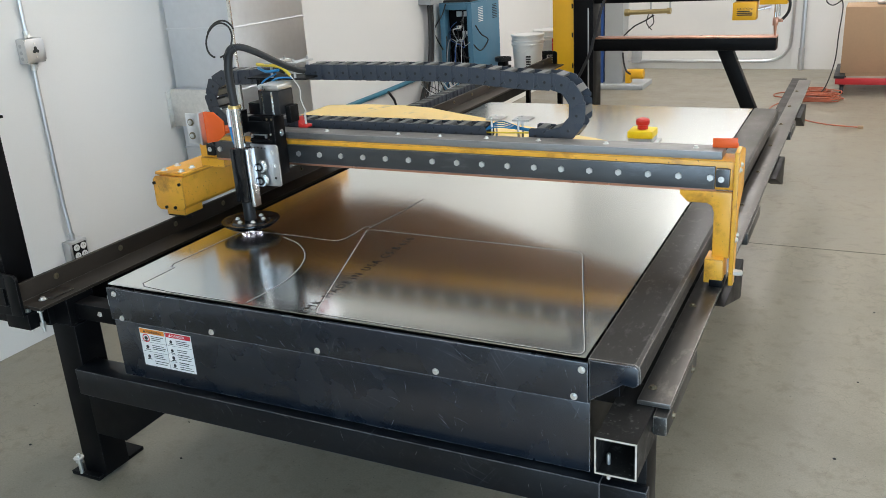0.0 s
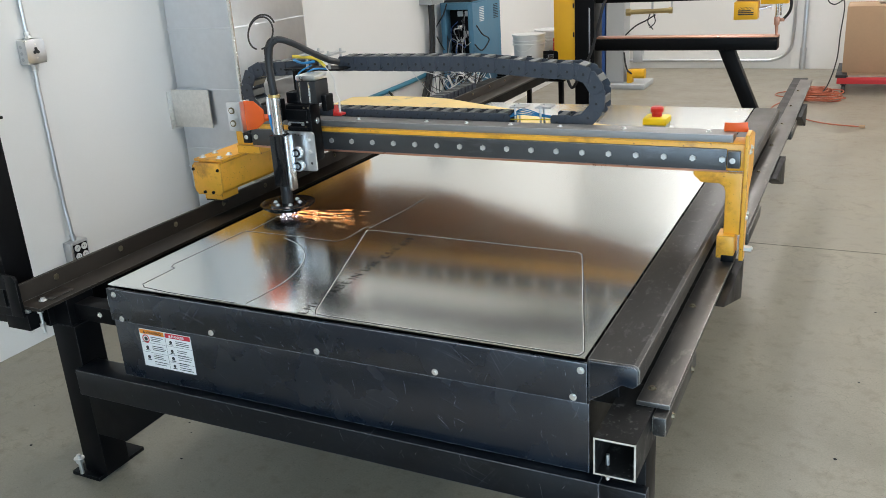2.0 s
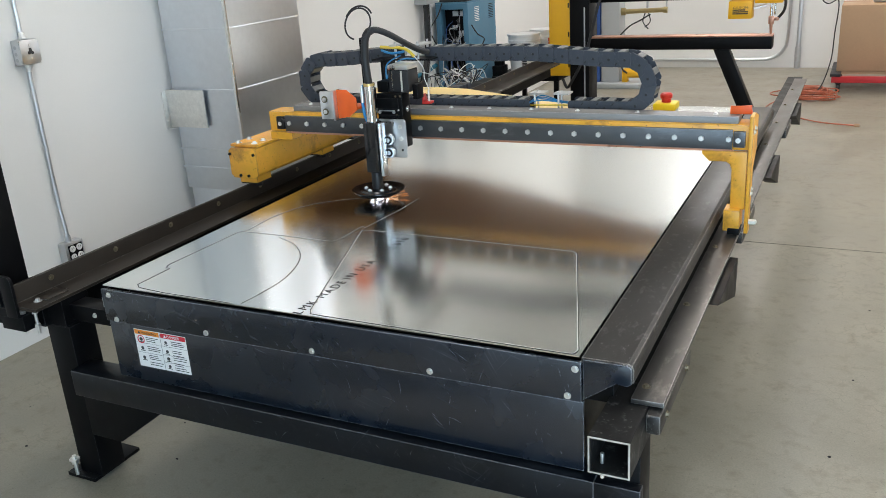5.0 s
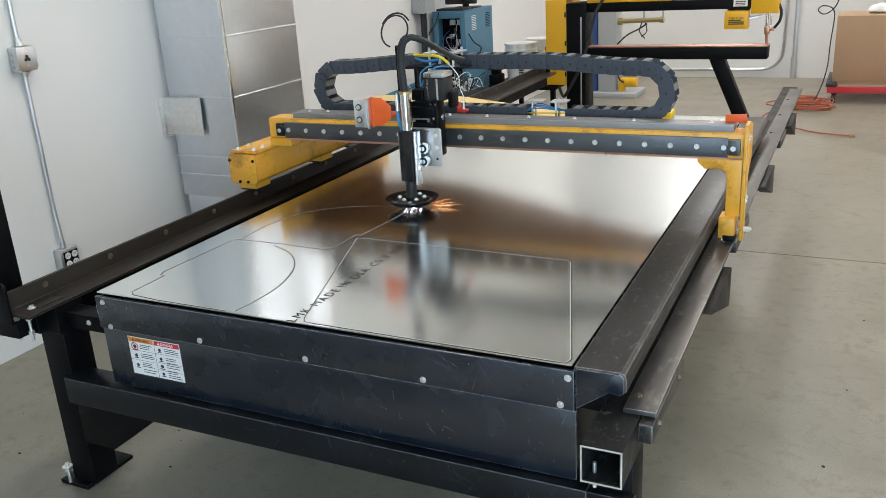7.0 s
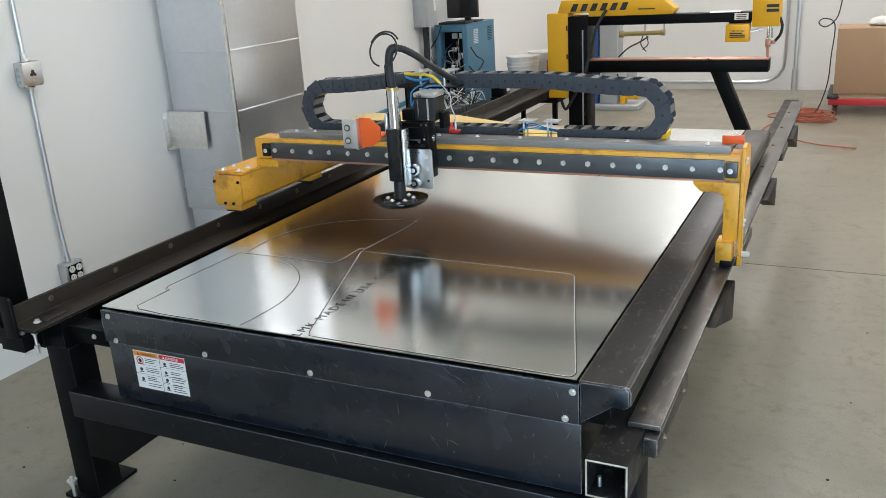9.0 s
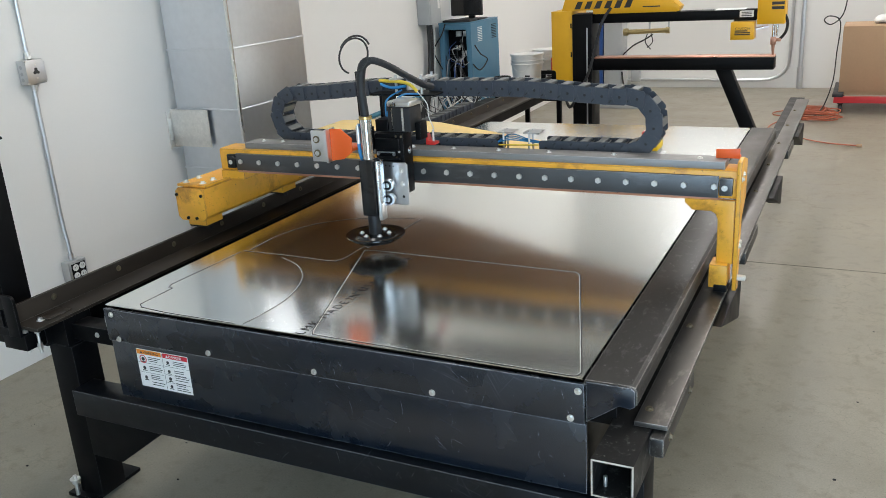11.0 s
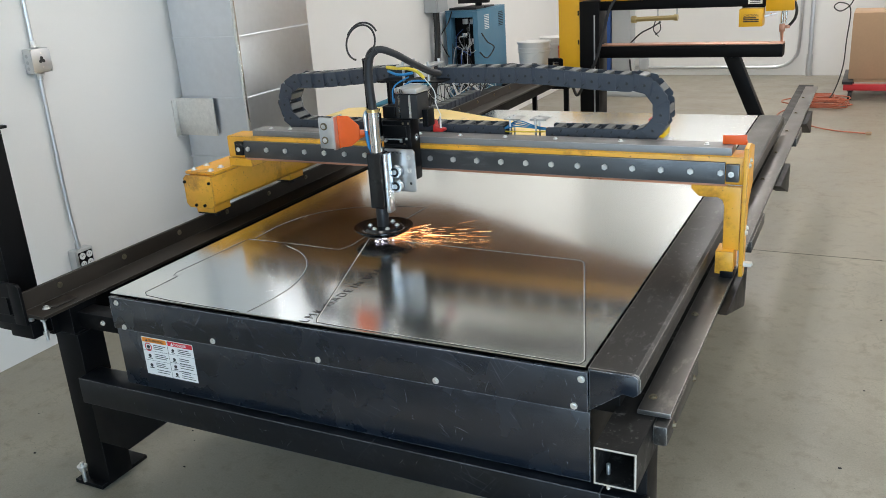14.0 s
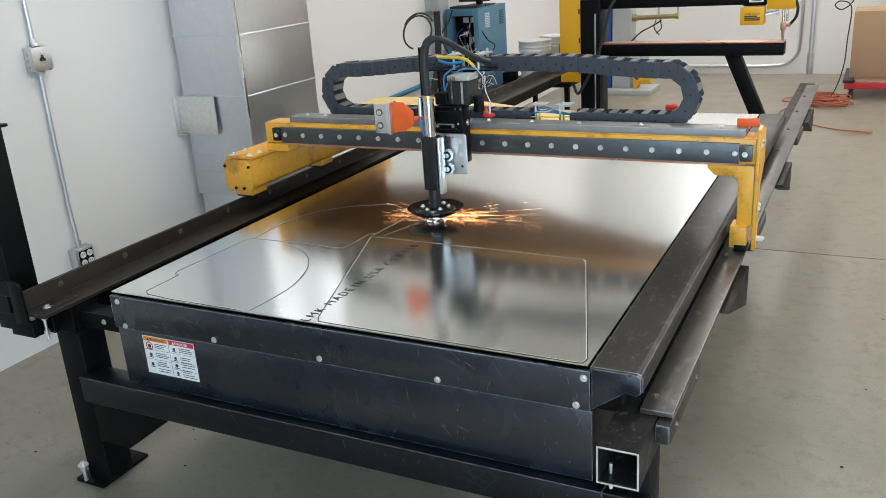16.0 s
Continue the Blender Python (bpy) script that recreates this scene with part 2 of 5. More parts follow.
ORANGE_CORD = material("orange_cord_sheath", (0.42, 0.105, 0.05), 0.5, vary=0.1, fine=80, coarse=9, bump=0.04)
KERF_DARK = material("cut_gap", (0.02, 0.02, 0.02), 0.6, vary=0.2, bump=0)
JOINT = material("floor_joint_filler", (0.115, 0.102, 0.078), 0.7, vary=0.2, fine=80, bump=0.05)
KERF_LIGHT = material("burr_edge", (0.72, 0.71, 0.68), 0.6, 0.0, vary=0.05, bump=0)
YELLOW_CABLE = material("yellow_cable", (0.75, 0.55, 0.05), 0.5, vary=0.08, bump=0.02)
BRONZE = material("bronze_cylinder", (0.50, 0.40, 0.20), 0.35, 0.9, vary=0.1, fine=50, coarse=9, bump=0.03)
SCUFF = material("scratched_enamel", (0.17, 0.18, 0.20), 0.5, vary=0.4, fine=200, bump=0)
WATER = material("still_dark_water", (0.02, 0.02, 0.018), 0.08, vary=0.2, bump=0.02)
# Glow of the added, unseen ceiling lamps.
ADDED_LAMP_GLOW = glow("added_lamp_diffuser", (1.0, 0.97, 0.92), 4.0)
ARC_GLOW = glow("plasma_arc", (0.90, 0.84, 1.0), 16.0)
SPARK_GLOW = glow("spark", (1.0, 0.33, 0.08), 2.6)
SPARK_WHITE = glow("hot_spark", (1.0, 0.58, 0.28), 4.5)

# ---- mesh helpers ----


def box(bm, x0, x1, y0, y1, z0, z1, bevel=0.0, m=None):
    r = bmesh.ops.create_cube(bm, size=1.0)
    vs = r["verts"]
    t = Matrix.Translation(((x0 + x1) / 2, (y0 + y1) / 2, (z0 + z1) / 2)) @ Matrix.Diagonal((x1 - x0, y1 - y0, z1 - z0, 1))
    bmesh.ops.transform(bm, matrix=(m @ t) if m else t, verts=vs)
    if bevel:
        edges = list({e for v in vs for e in v.link_edges})
        bmesh.ops.bevel(bm, geom=edges, offset=bevel, segments=2, affect="EDGES", profile=0.5)
    return bm


def cyl(bm, a, b, r0, r1=None, n=20, cap=True):
    a, b = Vector(a), Vector(b)
    d = b - a
    m = Matrix.Translation((a + b) / 2) @ d.to_track_quat("Z", "Y").to_matrix().to_4x4()
    bmesh.ops.create_cone(bm, cap_ends=cap, segments=n, radius1=r0, radius2=r0 if r1 is None else r1, depth=d.length, matrix=m)
    return bm


def prism(bm, outline, axis, lo, hi, bevel=0.0):
    """An outline of pairs, pushed along an axis ('x', 'y' or 'z') from lo to hi."""
    def place(u, v, w):
        return {"x": (w, u, v), "y": (u, w, v), "z": (u, v, w)}[axis]
    a = [bm.verts.new(place(u, v, lo)) for u, v in outline]
    c = [bm.verts.new(place(u, v, hi)) for u, v in outline]
    faces = [bm.faces.new(a[::-1]), bm.faces.new(c)]
    for i in range(len(a)):
        j = (i + 1) % len(a)
        faces.append(bm.faces.new((a[i], a[j], c[j], c[i])))
    bmesh.ops.recalc_face_normals(bm, faces=faces)
    if bevel:
        bmesh.ops.bevel(bm, geom=list({e for f in faces for e in f.edges}), offset=bevel, segments=2, affect="EDGES", profile=0.5)
    return bm


def lathe(bm, profile, centre, n=28, axis="z"):
    """Pairs (radius, height) turned round an axis through centre."""
    rings = []
    for r, z in profile:
        ring = []
        for i in range(n):
            a = 2 * math.pi * i / n
            p = (r * math.cos(a), r * math.sin(a), z)
            if axis == "y":
                p = (p[0], p[2], p[1])
            ring.append(bm.verts.new(Vector(centre) + Vector(p)))
        rings.append(ring)
    for lo, hi in zip(rings, rings[1:]):
        for i in range(n):
            j = (i + 1) % n
            bm.faces.new((lo[i], lo[j], hi[j], hi[i]))
    bm.faces.new(rings[0][::-1])
    bm.faces.new(rings[-1])
    bmesh.ops.recalc_face_normals(bm, faces=bm.faces[:])
    return bm


def smooth_path(points, steps=6):
    pts = [Vector(p) for p in points]
    out = []
    for i in range(len(pts) - 1):
        p0, p1, p2, p3 = pts[max(0, i - 1)], pts[i], pts[i + 1], pts[min(len(pts) - 1, i + 2)]
        for s in range(steps):
            t = s / steps
            out.append(0.5 * ((2 * p1) + (p2 - p0) * t + (2 * p0 - 5 * p1 + 4 * p2 - p3) * t * t + (3 * p1 - p0 - 3 * p2 + p3) * t ** 3))
    return out + [pts[-1]]


def sweep(bm, points, r, n=10, steps=6):
    """A round cable through points."""
    pts = smooth_path(points, steps) if steps > 1 else [Vector(p) for p in points]
    rings, side = [], None
    for i, p in enumerate(pts):
        d = (pts[min(i + 1, len(pts) - 1)] - pts[max(i - 1, 0)]).normalized()
        if side is None:
            side = d.orthogonal().normalized()
        side = (side - d * side.dot(d)).normalized()
        up = d.cross(side)
        rings.append([bm.verts.new(p + r * (math.cos(2 * math.pi * k / n) * side + math.sin(2 * math.pi * k / n) * up)) for k in range(n)])
    for lo, hi in zip(rings, rings[1:]):
        for k in range(n):
            j = (k + 1) % n
            bm.faces.new((lo[k], lo[j], hi[j], hi[k]))
    bm.faces.new(rings[0][::-1])
    bm.faces.new(rings[-1])
    return bm


def mesh_of(name, bm, mat, smooth=True):
    me = bpy.data.meshes.new(name)
    bmesh.ops.recalc_face_normals(bm, faces=bm.faces[:])
    bm.to_mesh(me)
    bm.free()
    me.materials.append(mat)
    if smooth:
        me.set_sharp_from_angle(angle=radians(35))
        for p in me.polygons:
            p.use_smooth = True
    return me


def world_of(ob):
    m = ob.matrix_basis.copy()
    while ob.parent:
        m = ob.parent.matrix_basis @ ob.matrix_parent_inverse @ m
        ob = ob.parent
    return m


def put(name, me, parent, m=None, label=""):
    """Links a mesh under parent, in world space."""
    ob = new(name, me)
    if parent:
        ob.parent = parent
        ob.matrix_parent_inverse = world_of(parent).inverted()
    if m:
        ob.matrix_basis = m
    return tagged(ob, label)


def part(name, bm, mat, parent, label="", smooth=True):
    return put(name, mesh_of(name, bm, mat, smooth), parent, None, label)


def thing(name, base, label, category, group="", kind=""):
    ob = new(name)
    ob.empty_display_size = 0.1
    ob.matrix_basis = Matrix.Translation(base)
    return tagged(ob, label, category, group, kind)


def single(name, bm, mat, label="", category="", kind="", group="", smooth=True):
    return tagged(new(name, mesh_of(name, bm, mat, smooth)), label, category, group, kind)


def B():
    return bmesh.new()


def lettering(name, words, size, mat, m, parent, label="", extrude=0.0002, spacing=1.0, thin=0.0):
    cu = bpy.data.curves.new(name, "FONT")
    cu.body, cu.size, cu.extrude = words, size, extrude
    cu.space_character, cu.offset = spacing, -thin
    tmp = bpy.data.objects.new("tmp", cu)
    me = bpy.data.meshes.new_from_object(tmp)
    bpy.data.objects.remove(tmp)
    me.materials.clear()
    me.materials.append(mat)
    return put(name, me, parent, m, label)


def bolt_mesh(name, r, h, washer=True, mat=None):
    bm = B()
    if washer:
        cyl(bm, (0, 0, 0), (0, 0, h * 0.3), r * 1.5, n=20)
    bmesh.ops.create_cone(bm, cap_ends=True, segments=6, radius1=r, radius2=r * 0.92, depth=h, matrix=Matrix.Translation((0, 0, h * 0.3 + h / 2)))
    return mesh_of(name, bm, mat or BOLT, False)


BOLT_16 = bolt_mesh("bolt_head", 0.009, 0.007)
BOLT_BAR = bolt_mesh("bar_bolt_head", 0.0105, 0.006, False)
BOLT_RAIL = bolt_mesh("rail_bolt_head", 0.007, 0.005, True, DULL_BOLT)
BOLT_12 = bolt_mesh("bolt_head_small", 0.006, 0.005)
TO_FRONT = pose(0, 0, 0, 90, 0, 0)      # a bolt that points towards -y
TO_RIGHT = pose(0, 0, 0, 0, 90, 0)      # towards +x


def bolt(parent, x, y, z, turn=None, me=None, name="bolt"):
    return put(name, me or BOLT_16, parent, Matrix.Translation((x, y, z)) @ (turn or Matrix()))


# ---- the room ----
H = 0.762                 # top of the sheet
XW, YF, XE, YN, ZC = -1.41, 9.5, 7.2, -3.3, 4.2

bm = B()
box(bm, XW - 0.2, XE + 0.2, YN - 0.2, YF + 0.2, -0.15, 0)
floor = single("floor", bm, CONCRETE, "smooth grey-beige polished concrete workshop floor", "floor", "structure")
joint = B()
box(joint, 1.2, XE, 3.06, 3.066, 0.0005, 0.0015)
box(joint, XW, 1.2, 3.06, 3.066, 0.0005, 0.0015)
part("control_joint", joint, JOINT, floor, "fine saw-cut joint", False)

bm = B()
box(bm, XW - 0.2, XW, YN - 0.2, YF + 0.2, 0, ZC)
single("wall_west", bm, WALL_PAINT, "smooth white-painted workshop side wall", "wall", "structure")
bm = B()
box(bm, XW, XE, YF, YF + 0.2, 0, ZC)
single("wall_north", bm, WALL_PAINT, "smooth white-painted workshop end wall", "wall", "structure")
bm = B()
box(bm, XE, XE + 0.2, YN - 0.2, YF + 0.2, 0, ZC)
single("wall_east", bm, WALL_PAINT, "plain white-painted workshop wall", "wall", "structure")
bm = B()
box(bm, XW, 1.8, YN - 0.2, YN, 0, ZC)
box(bm, 4.1, XE, YN - 0.2, YN, 0, ZC)
box(bm, 1.8, 4.1, YN - 0.2, YN, 2.85, ZC)
single("wall_south", bm, WALL_PAINT, "white workshop wall with an open doorway", "wall", "structure")
bm = B()
box(bm, XW - 0.2, XE + 0.2, YN - 0.2, YF + 0.2, ZC, ZC + 0.2)
single("ceiling", bm, CEILING_PAINT, "plain white workshop ceiling", "ceiling", "structure")
bm = B()
box(bm, -400, 400, -400, 400, -0.5, -0.16)
single("ground", bm, CONCRETE, "pale concrete yard outside the open doorway", "ground", "structure")

# Fixtures for the added ceiling lamps; none of them is in view.
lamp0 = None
for lx, ly, _ in ADDED_LAMPS:
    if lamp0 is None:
        lamp0 = thing("added_ceiling_light", (lx, ly, 4.2), "unseen white ceiling strip light, added to light the room", "lamp", "ceiling strip lights")
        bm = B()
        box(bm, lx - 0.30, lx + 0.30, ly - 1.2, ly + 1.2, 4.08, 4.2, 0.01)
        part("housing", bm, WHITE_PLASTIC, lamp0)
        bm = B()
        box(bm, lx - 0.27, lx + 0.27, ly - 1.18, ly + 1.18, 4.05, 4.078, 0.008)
        part("diffuser", bm, ADDED_LAMP_GLOW, lamp0)
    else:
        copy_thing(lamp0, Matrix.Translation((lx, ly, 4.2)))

# ---- the cutting table ----
table = thing("cutting_table", (0.65, 1.5, 0), "long black steel plasma cutting table with bare steel rails", "machine")

# front panel: an upper flange over a lower sheet
bm = B()
box(bm, 0.0, 1.532, -0.012, 0.0, 0.646, 0.752, 0.002)
part("front_flange", bm, BLACK_PANEL, table, "scratched black enamelled steel")
bm = B()
box(bm, 0.004, 1.535, -0.006, 0.004, 0.452, 0.644, 0.002)
part("front_panel", bm, BLACK_PANEL, table, "scratched black enamelled steel")
bm = B()
box(bm, -0.004, 0.004, 0.004, 3.05, 0.455, 0.745)
part("side_panel", bm, BLACK_STEEL, table)
bm = B()
box(bm, 1.526, 1.534, 0.004, 3.05, 0.455, 0.745)
part("side_panel", bm, BLACK_STEEL, table)
bm = B()
box(bm, 0.0, 1.535, 3.05, 3.058, 0.455, 0.752)
part("end_panel", bm, BLACK_PANEL, table)
bm = B()
box(bm, 0.004, 1.526, 0.005, 3.049, 0.456, 0.56)
part("water_bed", bm, WATER, table, "dark still water below the sheet")
slat = B()
box(slat, 0.01, 1.52, -0.0015, 0.0015, 0.561, 0.752)
slat_me = mesh_of("support_slat", slat, MILL_STEEL, False)
for i in range(29):
    put("support_slat", slat_me, table, Matrix.Translation((0, 0.09 + i * 0.102, 0)))
for x, z in ((0.03, 0.735), (0.045, 0.655), (0.399, 0.661), (0.769, 0.661), (1.131, 0.661), (1.498, 0.659), (1.517, 0.733)):
    bolt(table, x, -0.012, z, TO_FRONT, BOLT_12)

# long thin scratches and scuffs in the enamel
rsc = random.Random(23)
bm = B()
for k in range(150):
    if k % 5 < 2:
        y, z0, z1, xa, xb = -0.01235, 0.652, 0.748, 0.03, 1.52
    elif k % 5 < 4:
        y, z0, z1, xa, xb = -0.00635, 0.46, 0.640, 0.02, 1.52
    else:
        y, z0, z1, xa, xb = -0.03435, 0.360, 0.440, -0.15, 1.55
    x, z = rsc.uniform(xa, xb), rsc.uniform(z0, z1)
    lean, long_, wide = rsc.gauss(1.9, 0.5), rsc.choice((0.006, 0.010, 0.014, 0.022, 0.040)), rsc.uniform(0.00025, 0.0005)
    bow, last = rsc.uniform(-0.5, 0.5), None
    for j in range(5):
        px, pz = math.cos(lean), math.sin(lean)
        half = wide * (1 - abs(j - 2) / 2.6)
        row = [bm.verts.new((x - pz * half, y, z + px * half)), bm.verts.new((x + pz * half, y, z - px * half))]
        if last:
            bm.faces.new((last[0], last[1], row[1], row[0]))
        last = row
        x, z, lean = x + px * long_ / 4, min(max(z + pz * long_ / 4, z0 - 0.003), z1 + 0.001), lean + bow / 4
tagged(part("scratches", bm, SCUFF, table, "fine grey scratches in the black enamel", False), "", "", "", "stuff")

# right flank: a wide folded cover with a chamfered nose
bm = B()
prism(bm, [(1.536, 0.762), (1.642, 0.762), (1.651, 0.755), (1.651, 0.716), (1.640, 0.708), (1.615, 0.712), (1.585, 0.690), (1.536, 0.655)], "y", -0.014, -0.004, 0.0015)
part("nose_plate", bm, BLACK_PANEL, table)
bm = B()
prism(bm, [(1.529, 0.745), (1.531, 0.762), (1.640, 0.763), (1.650, 0.758), (1.654, 0.748), (1.654, 0.715), (1.646, 0.715), (1.646, 0.745), (1.636, 0.752), (1.536, 0.750)], "y", -0.004, 3.06, 0.001)
part("flank_cover", bm, MILL_STEEL, table, "bare steel cover worn bright along its edge")
bm = B()
box(bm, 1.5345, 1.60, 0.02, 3.05, 0.64, 0.735)
part("flank_web", bm, BLACK_STEEL, table)


def square_tube(x0, x1, y0, y1, z0, z1, wall=0.006):
    b = B()
    for a in ((x0, x1, z1 - wall, z1), (x0, x1, z0, z0 + wall), (x0, x0 + wall, z0 + wall, z1 - wall), (x1 - wall, x1, z0 + wall, z1 - wall)):
        box(b, a[0], a[1], y0, y1, a[2], a[3])
    bmesh.ops.remove_doubles(b, verts=b.verts[:], dist=0.0002)
    return b


part("rail_tube", square_tube(1.593, 1.686, -0.166, 4.70, 0.568, 0.660), DARK_TUBE, table, "open-ended bare steel square tube")
bm = B()
box(bm, 1.646, 1.722, 0.0, 4.55, 0.661, 0.673, 0.001)
part("rail_flat", bm, GREY_STEEL, table, "flat steel running rail with bolts")
for i in range(9):
    bolt(table, 1.667, 0.065 + i * 0.505, 0.673, None, BOLT_RAIL)
bm = B()
box(bm, 1.687, 1.722, -0.03, 0.34, 0.604, 0.655, 0.007)
part("rack_bar", bm, MILL_STEEL, table)
for y in (0.03, 0.27):
    bolt(table, 1.722, y, 0.63, TO_RIGHT, BOLT_RAIL)
for y0 in (1.02, 2.44, 3.76):
    bm = B()
    prism(bm, [(y0 - 0.39, 0.655), (y0 + 0.02, 0.655), (y0 + 0.02, 0.615), (y0 + 0.006, 0.529), (y0 - 0.01, 0.527)], "x", 1.690, 1.746, 0.002)
    part("rail_gusset", bm, BLACK_STEEL, table, "black folded bracket under the rail", False)
for y0, y1 in ((1.30, 1.66), (3.0, 3.3)):
    bm = B()
    box(bm, 1.690, 1.728, y0, y1, 0.61, 0.655, 0.005)
    part("rack_bar", bm, MILL_STEEL, table)
bm = B()
cyl(bm, (1.615, -0.13, 0.545), (1.615, -0.13, 0.568), 0.009, n=6)
cyl(bm, (1.615, -0.13, 0.535), (1.615, -0.13, 0.60), 0.0045, n=10)
part("levelling_bolt", bm, BOLT, table)
bm = B()
cyl(bm, (1.63, 0.0, 0.60), (1.63, 0.0, 0.625), 0.0035, n=10)
part("levelling_bolt", bm, BOLT, table)

bm = B()
for a in ((1.5925, 1.6865, 0.6565, 0.6605), (1.5925, 1.6865, 0.5675, 0.5715), (1.5925, 1.5965, 0.5715, 0.6565), (1.6825, 1.6865, 0.5715, 0.6565)):
    box(bm, a[0], a[1], -0.1672, -0.1662, a[2], a[3])
part("cut_edge", bm, BOLT, table, "bright saw-cut tube end", False)
# left running rail: an angle on a tube
part("rail_tube", square_tube(-0.372, -0.279, -0.02, 5.1, 0.586, 0.679), BLACK_STEEL, table)
bm = B()
prism(bm, [(-0.318, 0.680), (-0.204, 0.680), (-0.204, 0.691), (-0.304, 0.693), (-0.306, 0.752), (-0.318, 0.752)], "y", -0.10, 5.12, 0.0008)
part("rail_angle", bm, DARK_RAIL, table, "dark oily steel angle with bolt heads along it")
for i in range(18):
    bolt(table, -0.3055, 0.06 + i * 0.285, 0.728, TO_RIGHT, BOLT_RAIL)
bolt(table, -0.255, -0.045, 0.692, None, BOLT_16)
bm = B()
box(bm, -0.285, -0.225, -0.035, 0.055, 0.6925, 0.6965, 0.001)
part("clamp_strap", bm, DARK_RAIL, table)
bm = B()
box(bm, -0.30, -0.21, 0.002, 0.11, 0.586, 0.6795)
part("leg_head", bm, BLACK_STEEL, table)
bm = B()
curl = [(-0.296 + 0.020 * math.sin(a), 0.775 + 0.020 * math.cos(a)) for a in (0.0, 0.5, 1.05, 1.57)]
prism(bm, [(-0.326, 0.655), (-0.276, 0.655)] + curl[::-1] + [(-0.326, 0.795)], "y", -0.112, -0.101, 0.001)
box(bm, -0.42, -0.3265, -0.112, -0.101, 0.745, 0.795)
box(bm, -0.42, -0.3265, -0.112, -0.101, 0.655, 0.684)
box(bm, -0.42, -0.345, -0.112, -0.101, 0.6845, 0.7445)
part("stop_plate", bm, BLACK_STEEL, table, "black end stop plate with a rounded corner")
bm = B()
curl = [(-0.282 + 0.020 * math.sin(a), 0.775 + 0.020 * math.cos(a)) for a in (0.0, 0.5, 1.05, 1.57)]
prism(bm, [(-0.300, 0.66), (-0.262, 0.66)] + curl[::-1] + [(-0.300, 0.795)], "y", 5.122, 5.132)
box(bm, -0.39, -0.3005, 5.122, 5.132, 0.765, 0.795)
box(bm, -0.39, -0.3005, 5.122, 5.132, 0.66, 0.70)
box(bm, -0.39, -0.352, 5.122, 5.132, 0.7005, 0.7645)
part("stop_plate", bm, BLACK_STEEL, table, "black end stop plate with a slot")
bm = B()
box(bm, -0.385, -0.28, -0.095, -0.02, 0.600, 0.655, 0.002)
part("rail_end_block", bm, BLACK_STEEL, table)
for x, y in ((-0.30, -0.075), (-0.262, -0.06)):
    bm = B()
    cyl(bm, (x, y, 0.585), (x, y, 0.679), 0.005, n=10)
    cyl(bm, (x, y, 0.602), (x, y, 0.618), 0.010, n=6)
    cyl(bm, (x, y, 0.655), (x, y, 0.665), 0.010, n=6)
    part("levelling_bolt", bm, BOLT, table)
bm = B()
box(bm, -0.278, -0.005, 0.03, 0.10, 0.60, 0.655, 0.002)
part("outrigger", bm, BLACK_STEEL, table)
bm = B()
prism(bm, [(-0.075, 0.655), (-0.015, 0.655), (-0.015, 0.70), (-0.03, 0.695), (-0.04, 0.68), (-0.075, 0.69)], "y", 0.05, 0.062)
part("angle_clip", bm, ZINC, table)
bolt(table, -0.10, 0.03, 0.63, TO_FRONT, BOLT_12)


def leg(x0, y0, w=0.105, top=0.59):
    b = B()
    box(b, x0, x0 + w, y0, y0 + w, 0.014, top, 0.004)
    lg = part("leg", b, BLACK_STEEL, table)
    b = B()
    box(b, x0 - 0.043, x0 + w - 0.018, y0 - 0.022, y0 + w + 0.085, 0.0, 0.014, 0.001)
    part("foot_plate", b, BLACK_STEEL, lg)
    b = B()
    cyl(b, (x0 + 0.005, y0 - 0.02, 0.014), (x0 + 0.005, y0 - 0.02, 0.09), 0.007, n=10)
    cyl(b, (x0 + 0.005, y0 - 0.02, 0.060), (x0 + 0.005, y0 - 0.02, 0.074), 0.0135, n=6)
    cyl(b, (x0 + 0.005, y0 - 0.02, 0.074), (x0 + 0.005, y0 - 0.02, 0.078), 0.018, n=16)
    part("anchor_bolt", b, BOLT, lg)


for y in (0.0, 1.9, 2.9):
    leg(-0.302, y, top=0.585)
    leg(1.567 if y < 1 else 1.33, y, top=0.568 if y < 1 else 0.454)
for y in (1.9, 2.9):
    bm = B()
    box(bm, -0.196, 1.329, y, y + 0.10, 0.355, 0.445, 0.003)
    part("cross_beam", bm, BLACK_STEEL, table)
bm = B()
box(bm, -0.1955, 1.566, -0.034, 0.06, 0.355, 0.446, 0.003)
box(bm, 1.566, 1.68, -0.034, -0.001, 0.355, 0.446, 0.003)
part("front_beam", bm, BLACK_BEAM, table, "scratched black steel beam")
bm = B()
prism(bm, [(-0.1955, 0.3545), (0.17, 0.3545), (-0.06, 0.187), (-0.1955, 0.187)], "y", -0.005, 0.055, 0.002)
part("knee_gusset", bm, BLACK_STEEL, table)

# warning label
label = B()
box(label, 0.102, 0.2045, -0.0068, -0.0062, 0.503, 0.631)
box(label, 0.2065, 0.308, -0.0068, -0.0062, 0.503, 0.631)
sticker = part("safety_label", label, PAPER, table, "white two-part label with orange and red headers", False)
bm = B()
box(bm, 0.104, 0.2025, -0.0074, -0.0070, 0.614, 0.629)
part("header", bm, LABEL_ORANGE, sticker, "orange header", False)
bm = B()
box(bm, 0.2085, 0.306, -0.0074, -0.0070, 0.614, 0.629)
part("header", bm, LABEL_RED, sticker, "red header", False)
lettering("warning_word", "WARNING", 0.0125, INK, pose(0.131, -0.0078, 0.617, 90, 0, 0), sticker)
lettering("danger_word", "DANGER", 0.0125, PAPER, pose(0.233, -0.0078, 0.617, 90, 0, 0), sticker)
